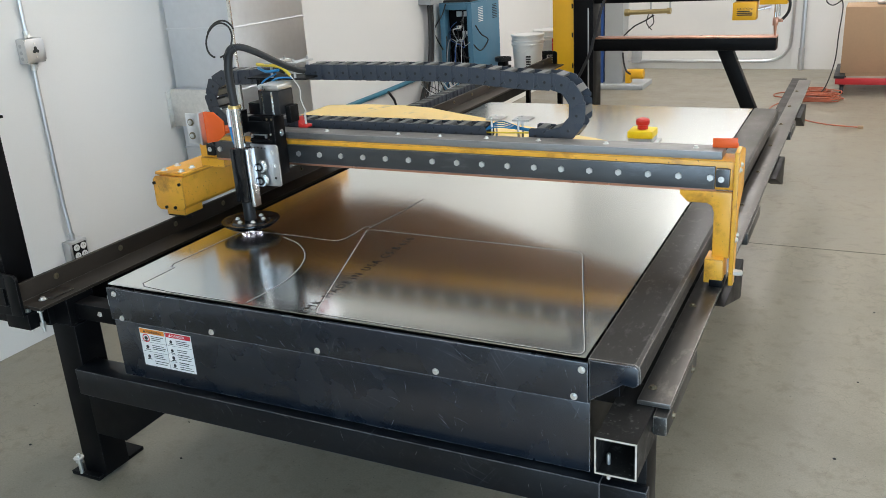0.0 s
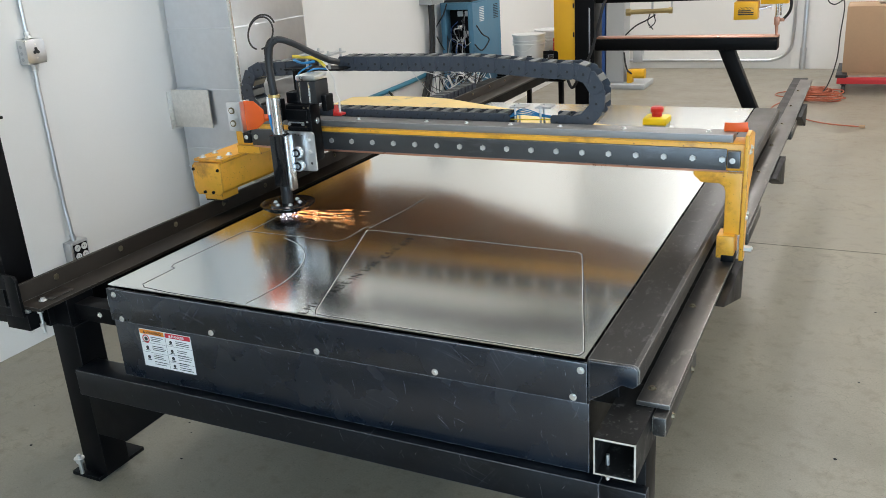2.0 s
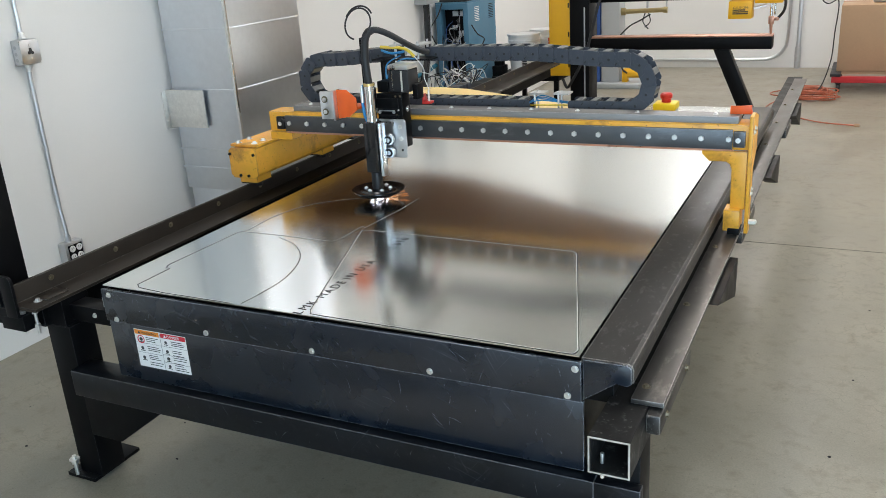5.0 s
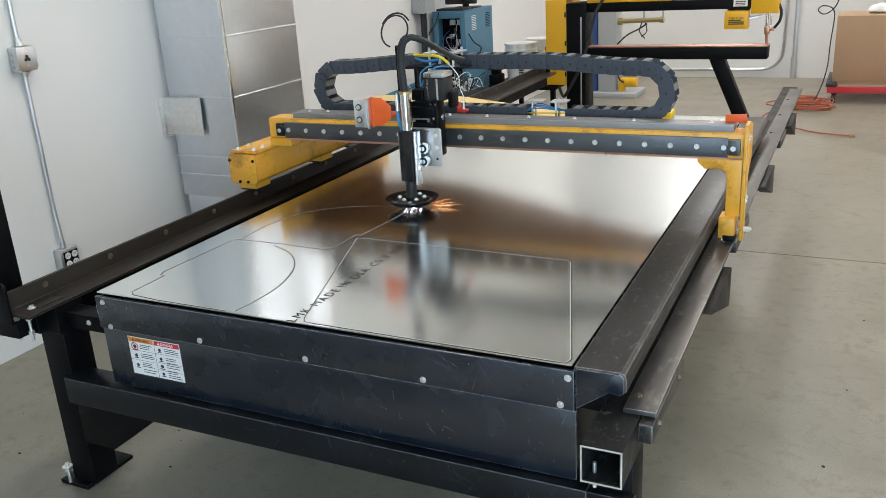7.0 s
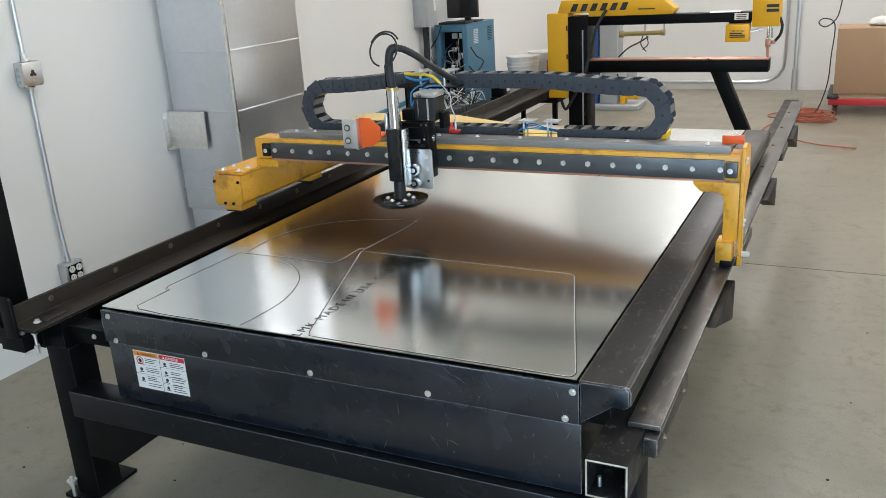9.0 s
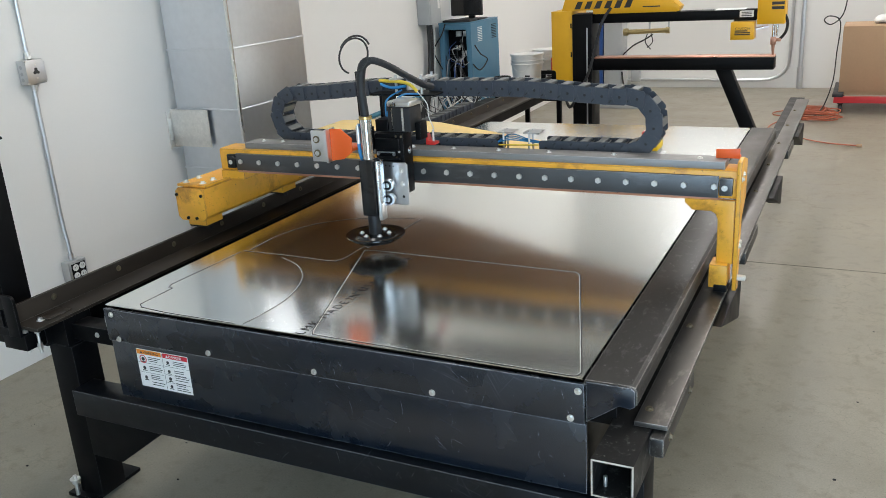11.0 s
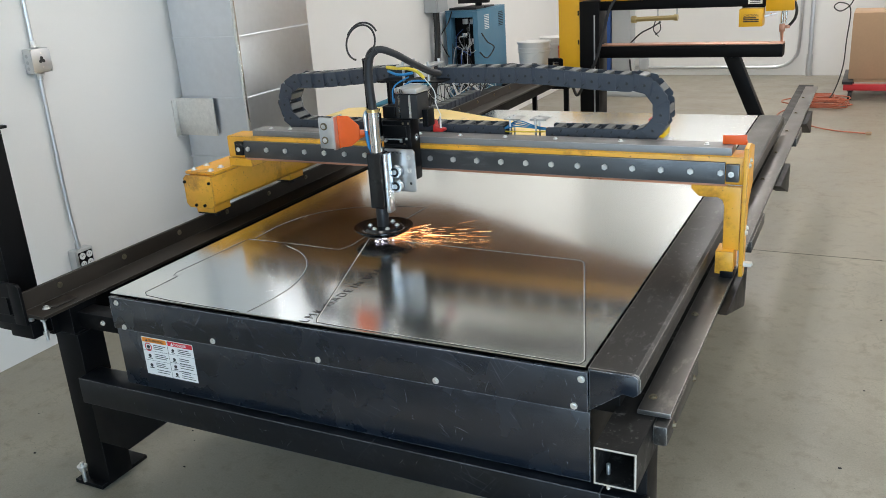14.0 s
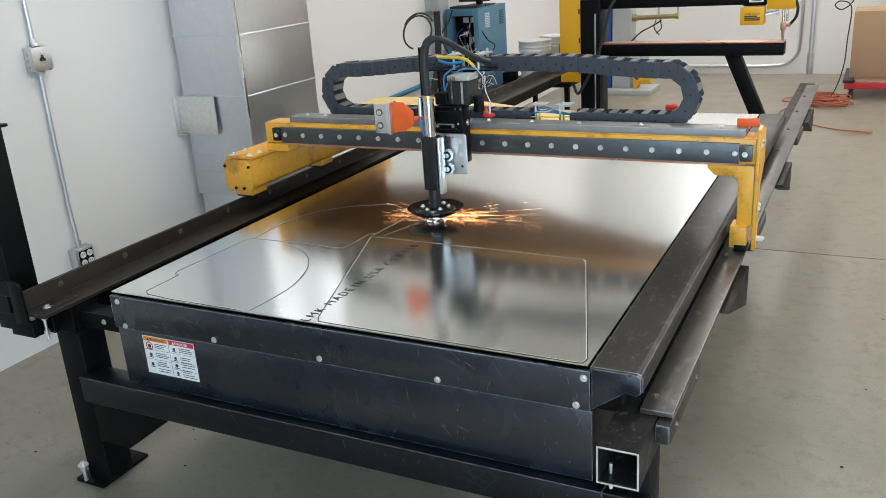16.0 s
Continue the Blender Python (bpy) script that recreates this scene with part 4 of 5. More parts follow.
sweep(bm, [(-0.07, -0.14, 1.20), (-0.072, -0.15, 1.15), (-0.068, -0.15, 1.09), (-0.06, -0.145, 1.06)], 0.006, 8, 6)
part("air_line", bm, BLUE_HOSE, carriage)

# ---- torch, built round its own axis ----
bm = B()
box(bm, -0.026, 0.026, -0.030, 0.030, 0.872, 1.066, 0.005)
torch = part("torch", bm, GLOSS_BLACK, gantry, "glossy black torch holder with a round shield")
bm = B()
cyl(bm, (0, 0, 1.066), (0, 0, 1.202), 0.0195, n=28)
part("sleeve", bm, CHROME, torch, "polished steel sleeve")
bm = B()
cyl(bm, (0, 0, 1.202), (0, 0, 1.212), 0.0225, n=28)
part("collar", bm, BRASS, torch, "brass collar")
bm = B()
box(bm, 0.0275, 0.0415, -0.012, 0.022, 0.855, 1.062, 0.002)
box(bm, 0.0305, 0.0355, -0.016, -0.012, 0.86, 1.06)
part("linear_rail", bm, ALUMINIUM, torch, "bright aluminium slide")
bm = B()
box(bm, -0.042, -0.0275, 0.0, 0.02, 0.90, 1.05, 0.002)
part("back_plate", bm, ZINC, torch)
bm = B()
cyl(bm, (0, 0, 0.800), (0, 0, 0.872), 0.0215, n=24)
part("nozzle_body", bm, RUBBER, torch)
bm = B()
lathe(bm, [(0.030, 0.775), (0.056, 0.776), (0.076, 0.781), (0.095, 0.792), (0.103, 0.800), (0.103, 0.804), (0.096, 0.805), (0.070, 0.798), (0.063, 0.804), (0.028, 0.804)], (0, 0, 0), 48)
shield = part("shield", bm, GLOSS_BLACK, torch, "glossy black dished shield")
for k in range(6):
    a = 2 * math.pi * k / 6 + 0.3
    bolt(torch, 0.048 * math.cos(a), 0.048 * math.sin(a), 0.804, None, BOLT_12)
bm = B()
lathe(bm, [(0.010, 0.766), (0.022, 0.775), (0.030, 0.786)], (0, 0, 0), 24)
part("nozzle", bm, CHROME, torch)
# wire loop tied to the lead above the mast
bm = B()
for k, (r, ends) in enumerate(((0.054, np.linspace(-1.35, 4.5, 34)), (0.061, np.linspace(0.6, 2.75, 16)))):
    sweep(bm, [(r * math.cos(a) - 0.043, TORCH_Y + 0.008 * k - 0.01 + 0.02 * math.sin(a), 1.430 + r * math.sin(a)) for a in ends], 0.0032, 8, 1)
part("wire_loop", bm, RUBBER, carriage, "black wire loop tied on the hose")

# torch lead in short stiff pieces; the lowest ride up with the torch
LEAD = smooth_path([(0, 0, 1.205), (-0.006, 0.0, 1.29), (-0.004, 0.002, 1.35), (0.008, 0.006, 1.392), (0.034, 0.022, 1.404), (0.068, 0.06, 1.384), (0.10, 0.12, 1.345), (0.125, 0.18, 1.312), (0.14, 0.22, 1.298)], 4)
lead_pieces = []
for i, (p, q) in enumerate(zip(LEAD, LEAD[1:])):
    bm = B()
    d = (q - p).normalized() * 0.006
    cyl(bm, p - d, q + d, 0.0145 if i < 14 else 0.0115, n=14)
    fall = 1.0 - 0.65 * i / 14 if i < 14 else 0.35 * (1 - (i - 14) / 17)
    lead_pieces.append((part("hose_segment", bm, RUBBER, gantry, "black ribbed torch lead" if i == 0 else ""), fall))

# ---- cable chains on the gantry ----
link = B()
for way in (-1, 1):
    before = set(link.verts)
    prism(link, [(-0.039, -0.021), (-0.032, -0.027), (0.028, -0.027), (0.036, -0.014), (0.036, 0.014), (0.028, 0.027), (-0.032, 0.027), (-0.039, 0.021)], "y", 0.0365 if way > 0 else -0.0405, 0.0405 if way > 0 else -0.0365, 0.0006)
    box(link, 0.009, 0.015, 0.0405 if way > 0 else -0.0417, 0.0417 if way > 0 else -0.0405, -0.020, 0.006, 0, Matrix.Rotation(0.5, 4, "Y"))
    # each plate leans outwards and overlaps the next
    for v in link.verts:
        if v not in before:
            v.co.y -= way * 0.095 * v.co.x
box(link, -0.003, 0.003, -0.0372, 0.0372, -0.004, 0.004)
for y in (-0.0445, 0.0445):
    box(link, -0.012, -0.008, y - 0.0006, y + 0.0006, -0.002, 0.002)
for way in (-1, 1):
    # a raised latch near the open end of each plate
    y = 0.0405 - 0.095 * 0.014
    box(link, 0.007, 0.020, min(way * (y - 0.001), way * (y + 0.0016)), max(way * (y - 0.001), way * (y + 0.0016)), 0.004, 0.0265)
LINK_ME = mesh_of("chain_link", link, CHAIN_PLASTIC, False)
pin = B()
cyl(pin, (-0.016, -0.0427, -0.001), (-0.016, 0.0427, -0.001), 0.0048, n=10)
PIN_ME = mesh_of("hinge_pin", pin, RUBBER, False)
slot = B()
box(slot, -0.009, 0.009, -0.0402, 0.0402, -0.0017, 0.0017, 0, Matrix.Translation((0.013, 0, -0.014)) @ Matrix.Rotation(radians(48), 4, "Y"))
SLOT_ME = mesh_of("latch_slot", slot, RUBBER, False)
CROSS_MES = []
for z0, z1 in ((0.019, 0.0285), (-0.0285, -0.019)):
    cross = B()
    box(cross, -0.013, 0.011, -0.0365, 0.0365, z0, z1, 0.0015)
    CROSS_MES.append(mesh_of("cross_bar", cross, CHAIN_BAR, False))
R_CHAIN, Z_LOW, CHAIN_Y, PITCH = 0.089, 1.076, 0.175, 0.058


def chain_point(s, fixed, xc, sign):
    """Where a chain is, s metres from its fixed end: x, z and the turn of its links. sign: +1 curls to the right."""
    run = abs(xc - fixed)
    if s < run:
        return fixed + sign * s, Z_LOW, 0.0
    s -= run
    if s < math.pi * R_CHAIN:
        a = s / R_CHAIN
        return xc + sign * R_CHAIN * math.sin(a), Z_LOW + R_CHAIN * (1 - math.cos(a)), a
    s -= math.pi * R_CHAIN
    u = 0.5 - 0.5 * math.cos(math.pi * min(1.0, s / 0.42))
    slope = 0.024 * 0.5 * math.pi / 0.42 * math.sin(math.pi * min(1.0, s / 0.42))
    return xc - sign * s, Z_LOW + 2 * R_CHAIN + 0.024 * u, math.pi - slope


CHAINS = [(1.09, 1.235, 0.100, 1.0), (0.90, 1.55, -0.085, -1.0)]     # fixed end, length, carriage offset, side
chain_links = []
for fixed, length, offset, sign in CHAINS:
    for k in range(int(length / PITCH) + 1):
        lk = put("chain_link", LINK_ME, gantry, None, "dark grey plastic cable chain link" if k == 0 else "")
        for cross_me in CROSS_MES:
            put("cross_bar", cross_me, lk)
        put("hinge_pin", PIN_ME, lk)
        put("latch_slot", SLOT_ME, lk)
        chain_links.append((lk, fixed, length, offset, sign, k * PITCH + 0.02))


def chain_pose(fixed, length, offset, sign, s, cx):
    xm = cx + offset
    xc = (fixed + xm + sign * (length - math.pi * R_CHAIN)) / 2
    x, z, a = chain_point(s, fixed, xc, sign)
    m = Matrix.Translation((x, CHAIN_Y, z)) @ Matrix.Rotation(-sign * a, 4, "Y")
    return m @ Matrix.Rotation(math.pi, 4, "X")


# ---- cutting arc ----
bm = B()
lathe(bm, [(0.001, 0.7632), (0.008, 0.7636), (0.007, 0.767), (0.003, 0.774)], (0, 0, 0), 20)
for k in range(7):
    a = 2 * math.pi * k / 7 + 0.4 * math.sin(5 * k)
    bmesh.ops.create_icosphere(bm, subdivisions=1, radius=0.0017 + 0.0008 * (k % 3 == 0), matrix=Matrix.Translation((0.033 * math.cos(a), 0.033 * math.sin(a), 0.7705)))
arc = part("plasma_arc", bm, ARC_GLOW, torch, "blinding white cutting arc under the shield")

# ---- along the side wall ----
duct = thing("air_duct", (-1.17, 2.2, 0), "tall galvanised sheet-metal duct with raised seams", "duct")
bm = B()
box(bm, -1.372, -0.932, 1.885, 2.535, 0.46, ZC, 0.003)
part("duct_body", bm, GALV_DUCT, duct)
bm = B()
box(bm, -1.36, -0.95, 1.90, 2.52, 0.0, 0.459, 0.003)
part("duct_boot", bm, GALV_DUCT, duct)
for z in (0.585, 0.69, 1.02, 1.34, 1.66, 1.98, 2.3, 2.9, 3.5):
    bm = B()
    box(bm, -1.378, -0.928, 1.881, 2.539, z - 0.005, z + 0.005, 0.002)
    part("seam", bm, GALV_DUCT, duct)
bm = B()
box(bm, -0.940, -0.9245, 1.877, 1.893, 0.46, ZC, 0.002)
part("corner_strip", bm, ALUMINIUM, duct, "bright folded corner")
bm = B()
box(bm, -1.409, -1.3725, 2.02, 2.06, 0.9, ZC)
part("wall_cleat", bm, GALV_DUCT, duct)
bm = B()
box(bm, -1.409, -1.402, 1.832, 1.868, 0.805, 1.012, 0.001)
box(bm, -1.402, -1.14, 1.862, 1.8685, 0.815, 1.02, 0.001)
prism(bm, [(-1.402, 1.862), (-1.36, 1.862), (-1.402, 1.84)], "z", 0.806, 0.812)
hanger = tagged(new("wall_bracket", mesh_of("wall_bracket", bm, BOLT)), "galvanised folded wall bracket screwed beside the duct", "bracket")
for z in (0.85, 0.975):
    bolt(hanger, -1.402, 1.847, z, TO_RIGHT, BOLT_12)

switch = thing("disconnect_switch", (-1.41, 1.02, 1.34), "grey metal switch box mounted on the white wall", "switch")
bm = B()
box(bm, -1.409, -1.362, 0.965, 1.070, 1.285, 1.395, 0.004)
part("box", bm, ZINC, switch)
bm = B()
notched = [(0.978, 1.286), (1.057, 1.286), (1.059, 1.294), (1.069, 1.296), (1.069, 1.384), (1.059, 1.386), (1.057, 1.394), (0.978, 1.394), (0.976, 1.386), (0.966, 1.384), (0.966, 1.296), (0.976, 1.294)]
prism(bm, notched, "x", -1.3615, -1.3535, 0.0012)
part("cover", bm, ZINC, switch, "raised cover with notched corners")
bm = B()
for k in range(3):
    a = 2 * math.pi * k / 3 + math.pi / 2
    cyl(bm, (-1.3535, 1.0175 + 0.010 * math.cos(a), 1.342 + 0.010 * math.sin(a)), (-1.3505, 1.0175 + 0.010 * math.cos(a), 1.342 + 0.010 * math.sin(a)), 0.0072, n=14)
cyl(bm, (-1.3535, 1.0175, 1.342), (-1.3500, 1.0175, 1.342), 0.009, n=14)
part("twist_receptacle", bm, INK, switch, "black three-lobed receptacle")
for y, z, r in ((1.0175, 1.372, 0.0045), (1.0175, 1.312, 0.0045), (0.971, 1.390, 0.004), (1.064, 1.290, 0.004), (0.971, 1.290, 0.004)):
    bm = B()
    cyl(bm, (-1.3616 if r < 0.0044 else -1.3535, y, z), (-1.351, y, z), r, n=12)
    part("cover_screw", bm, BOLT, switch)
for z in (1.364, 1.335, 1.308):
    bm = B()
    cyl(bm, (-1.385, 0.9640, z), (-1.385, 0.9649, z), 0.0085, n=16)
    part("knockout", bm, GREY_PAINT, switch, "", False)
for z, way in ((1.3952, 1), (1.2848, -1)):
    bm = B()
    cyl(bm, (-1.385, 1.02, z), (-1.388, 1.02, z + way * 0.012), 0.0185, n=8)
    cyl(bm, (-1.388, 1.02, z + way * 0.012), (-1.391, 1.02, z + way * 0.032), 0.014, n=14)
    cyl(bm, (-1.380, 1.02, z + way * 0.022), (-1.372, 1.02, z + way * 0.022), 0.004, n=8)
    part("conduit_connector", bm, BOLT, switch, "bright screw connector")

outlet = thing("power_outlet", (-1.41, 1.02, 0.37), "steel wall box with four white power sockets", "outlet")
bm = B()
box(bm, -1.409, -1.358, 0.972, 1.080, 0.318, 0.424, 0.004)
part("box", bm, ZINC, outlet)
bm = B()
box(bm, -1.357, -1.353, 0.976, 1.076, 0.322, 0.420, 0.002)
part("cover", bm, ZINC, outlet)
bm = B()
box(bm, -1.3525, -1.3515, 0.984, 1.068, 0.33, 0.412)
part("face", bm, BLACK_STEEL, outlet)
for y in (1.006, 1.047):
    for z in (0.392, 0.350):
        bm = B()
        cyl(bm, (-1.3512, y, z), (-1.347, y, z), 0.0165, n=20)
        so = part("socket", bm, WHITE_PLASTIC, outlet, "round white socket face")
        bm = B()
        for dy in (-0.005, 0.005):
            box(bm, -1.3468, -1.3464, y + dy - 0.0012, y + dy + 0.0012, z - 0.002, z + 0.007)
        part("slots", bm, INK, so)

bm = B()
sweep(bm, [(-1.395, 1.02, 4.19), (-1.395, 1.02, 3.0), (-1.395, 1.02, 2.0), (-1.395, 1.02, 1.396)], 0.0095, 10, 3)
cyl(bm, (-1.395, 1.02, 1.396), (-1.395, 1.02, 1.425), 0.014, n=12)
single("conduit", bm, ZINC, "thin steel electrical conduit running up the wall", "conduit")
bm = B()
sweep(bm, [(-1.395, 1.02, 1.284), (-1.395, 1.02, 1.0), (-1.395, 1.02, 0.62), (-1.388, 1.02, 0.52), (-1.384, 1.02, 0.425)], 0.0095, 10, 5)
cyl(bm, (-1.384, 1.02, 0.425), (-1.386, 1.02, 0.455), 0.014, n=12)
single("conduit", bm, ZINC, "thin steel electrical conduit between wall boxes", "conduit")

bm = B()
box(bm, -0.478, -0.374, -0.07, 0.03, 0.60, 1.258, 0.004)
box(bm, -0.490, -0.362, -0.085, 0.045, 1.2585, 1.268, 0.002)
tagged(part("mast_post", bm, BLACK_STEEL, table, "black square post with a flat cap"))

bm = B()
sweep(bm, [(-1.385, 3.1, 0.58), (-1.385, 3.7, 0.592), (-1.385, 4.3, 0.604), (-1.385, 4.9, 0.625), (-1.385, 5.2, 0.66)], 0.019, 10, 5)
single("air_pipe", bm, AIR_PIPE, "blue compressed-air pipe along the wall", "pipe")
bm = B()
sweep(bm, [(-1.36, 4.2, 0.60), (-1.355, 4.24, 0.56), (-1.36, 4.30, 0.50), (-1.37, 4.32, 0.40), (-1.39, 4.3, 0.0)], 0.010, 8, 5)
single("drop_hose", bm, RUBBER, "black hose hanging from the air pipe", "hose")

# long cable chain lying beside the left rail
bm = B()
box(bm, -0.535, -0.374, 2.25, 4.3, 0.690, 0.700)
part("chain_shelf", bm, BLACK_STEEL, table, "", False)
for k in range(24):
    lk = put("chain_link", LINK_ME, table, Matrix.Translation((-0.455, 2.42 + k * 0.058, 0.7285)) @ pose(0, 0, 0, 0, 0, 90))
    for cross_me in CROSS_MES:
        put("cross_bar", cross_me, lk, Matrix.Translation((-0.455, 2.42 + k * 0.058, 0.7285)) @ pose(0, 0, 0, 0, 0, 90))

meter = thing("breaker_box", (-1.41, 5.1, 1.4), "grey electrical breaker box fixed to the wall", "electrical box")
bm = B()
box(bm, -1.409, -1.29, 4.91, 5.13, 1.205, 1.68, 0.006)
part("box", bm, GREY_PAINT, meter)
bm = B()
box(bm, -1.289, -1.284, 4.925, 5.115, 1.22, 1.665, 0.002)
part("door", bm, GREY_PAINT, meter)
bm = B()
box(bm, -1.2835, -1.283, 5.06, 5.10, 1.33, 1.45)
part("notice", bm, PAPER, meter, "small white notice", False)
for k, (dy, r) in enumerate(((0.0, 0.022), (0.045, 0.012), (0.075, 0.008))):
    bm = B()
    sweep(bm, [(-1.35, 5.0 + dy, 1.206), (-1.35, 5.0 + dy, 1.0), (-1.352, 4.96 + dy, 0.75), (-1.35, 4.82 + dy * 1.8, 0.52), (-1.34, 4.7 + dy * 2, 0.35), (-1.33, 4.66 + dy * 2, 0.0)], r, 8, 5)
    single("power_cable", bm, RUBBER if k < 2 else GREY_PAINT, "power cable dropping from the breaker box", "cable", group="breaker box cables")

# blue power source
src = thing("power_source", (-1.2, 5.7, 0), "tall blue plasma power source with open wired front", "machine")
x0, x1, y0, y1, zt = -1.365, -1.065, 5.22, 5.84, 1.195
bm = B()
box(bm, x0, x1, y0 + 0.12, y1, 0.05, zt - 0.012)
part("cabinet_core", bm, BLACK_STEEL, src)
bm = B()
box(bm, x0 - 0.004, x1 + 0.008, y0, y1 + 0.006, zt - 0.011, zt, 0.002)
part("top_cover", bm, BLUE_PAINT, src)
bm = B()
box(bm, x1 + 0.001, x1 + 0.007, y0, y1, 0.05, zt - 0.012)
sidep = part("side_panel", bm, BLUE_PAINT, src, "blue side panel with louvres")
for y, n_l in ((5.36, 9), (5.68, 9)):
    for k in range(n_l):
        bm = B()
        box(bm, x1 + 0.0072, x1 + 0.0105, y, y + 0.10, 1.02 + k * 0.0145, 1.026 + k * 0.0145, 0.001)
        part("louvre", bm, WHITE_PLASTIC if y < 5.6 else BLACK_STEEL, sidep)
bm = B()
for a in ((x0, x0 + 0.045, 0.05, zt - 0.012), (x1 - 0.04, x1, 0.05, zt - 0.012), (x0 + 0.045, x1 - 0.04, zt - 0.06, zt - 0.012), (x0 + 0.045, x1 - 0.04, 0.05, 0.52)):
    box(bm, a[0], a[1], y0, y0 + 0.10, a[2], a[3], 0.002)
part("front_frame", bm, BLUE_PAINT, src)
rng = random.Random(4)
for k in range(16):
    bm = B()
    xa, xb = rng.uniform(x0 + 0.06, x1 - 0.06), rng.uniform(x0 + 0.0, x1 + 0.03)
    za = rng.uniform(0.8, 1.1)
    sweep(bm, [(xa, y0 + 0.11, za), (xa + rng.uniform(-0.06, 0.06), y0 + 0.02, za - 0.05), ((xa + xb) / 2, y0 - 0.03, za - rng.uniform(0.0, 0.25)), (xb, y0 + rng.uniform(-0.04, 0.08), za - rng.uniform(0.15, 0.4))], rng.choice((0.003, 0.004, 0.005)), 6, 5)
    part("wire", bm, rng.choice((RUBBER, RUBBER, RUBBER, RUBBER, GREY_PAINT, DEEP_BLUE, GREY_PAINT)), src)
for x, z, mt in ((-1.25, 1.10, WHITE_PLASTIC), (-1.18, 1.10, WHITE_PLASTIC), (-1.26, 0.98, CHROME), (-1.20, 0.93, ZINC), (-1.26, 0.86, GREY_PAINT)):
    bm = B()
    box(bm, x, x + 0.05, y0 + 0.10, y0 + 0.1195, z - 0.03, z + 0.015, 0.003)
    part("terminal", bm, mt, src)
bm = B()
sweep(bm, [(-1.30, 5.22, 1.19), (-1.33, 5.20, 1.10), (-1.39, 5.15, 0.98), (-1.37, 5.15, 0.9), (-1.34, 5.2, 0.8)], 0.006, 6, 6)
part("loose_wire", bm, RUBBER, src)
bm = B()
sweep(bm, [(-1.04, 5.25, 1.0), (-1.01, 5.3, 0.92), (-0.99, 5.4, 0.86), (-1.02, 5.3, 0.78), (-1.05, 5.22, 0.84)], 0.006, 6, 6)
part("loose_wire", bm, RUBBER, src)

screen = thing("monitor", (-1.2, 5.5, 1.196), "black computer monitor on the blue cabinet", "monitor")
bm = B()
box(bm, -1.37, -1.07, 5.50, 5.54, 1.235, 1.52, 0.006)
part("bezel", bm, RUBBER, screen)
bm = B()
box(bm, -1.355, -1.085, 5.4985, 5.4997, 1.25, 1.505)
part("panel", bm, GLOSS_BLACK, screen, "dark screen")
bm = B()
box(bm, -1.30, -1.08, 5.46, 5.66, 1.196, 1.21, 0.004)
box(bm, -1.22, -1.16, 5.545, 5.57, 1.21, 1.40, 0.004)
part("stand", bm, RUBBER, screen)
keyb = B()
box(keyb, -1.34, -1.08, 5.25, 5.43, 1.196, 1.215, 0.004)
single("keyboard", keyb, RUBBER, "black keyboard lying on the blue cabinet", "keyboard")

# loose wiring behind the table
for k in range(26):
    bm = B()
    cx, cy = -0.96 + rng.uniform(-0.22, 0.22), 4.55 + rng.uniform(-0.2, 0.25)
    pts = [(cx + rng.uniform(-0.16, 0.16), cy + rng.uniform(-0.15, 0.15), 0.58 + 0.13 * math.sin(j * 1.7 + k) + rng.uniform(-0.03, 0.06)) for j in range(5)]
    pts = [(-0.98, 4.65, 0.395)] + pts
    sweep(bm, pts, rng.choice((0.003, 0.004, 0.005)), 6, 6)
    single("loose_cable", bm, rng.choice((RUBBER, RUBBER, RUBBER, DEEP_BLUE, GREY_PAINT, WHITE_PLASTIC)), "thin loose cable tangled on a stand", "cable", group="tangled cables")
bm = B()
box(bm, -1.28, -0.68, 4.35, 4.85, 0.36, 0.392, 0.003)
stand = thing("equipment_stand", (-0.98, 4.6, 0), "low black steel stand carrying tangled cables", "stand")
part("shelf", bm, BLACK_STEEL, stand)
for x in (-1.27, -0.72):
    for y in (4.36, 4.81):
        bm = B()
        box(bm, x, x + 0.03, y, y + 0.03, 0, 0.3595)
        part("leg", bm, BLACK_STEEL, stand)
bm = B()
box(bm, -0.82, -0.70, 4.60, 4.72, 0.3925, 0.56, 0.004)
single("control_box", bm, GREY_PAINT, "small grey control box on the stand", "electrical box")

# buckets on a bench
bench = thing("work_bench", (-0.62, 5.85, 0), "dark low bench carrying white plastic buckets", "bench")
bm = B()
box(bm, -1.0, -0.36, 5.55, 6.35, 0.47, 0.508, 0.003)
part("top", bm, BLACK_STEEL, bench)
for x in (-0.99, -0.41):
    for y in (5.56, 6.30):
        bm = B()
        box(bm, x, x + 0.04, y, y + 0.04, 0, 0.4695)
        part("leg", bm, BLACK_STEEL, bench)


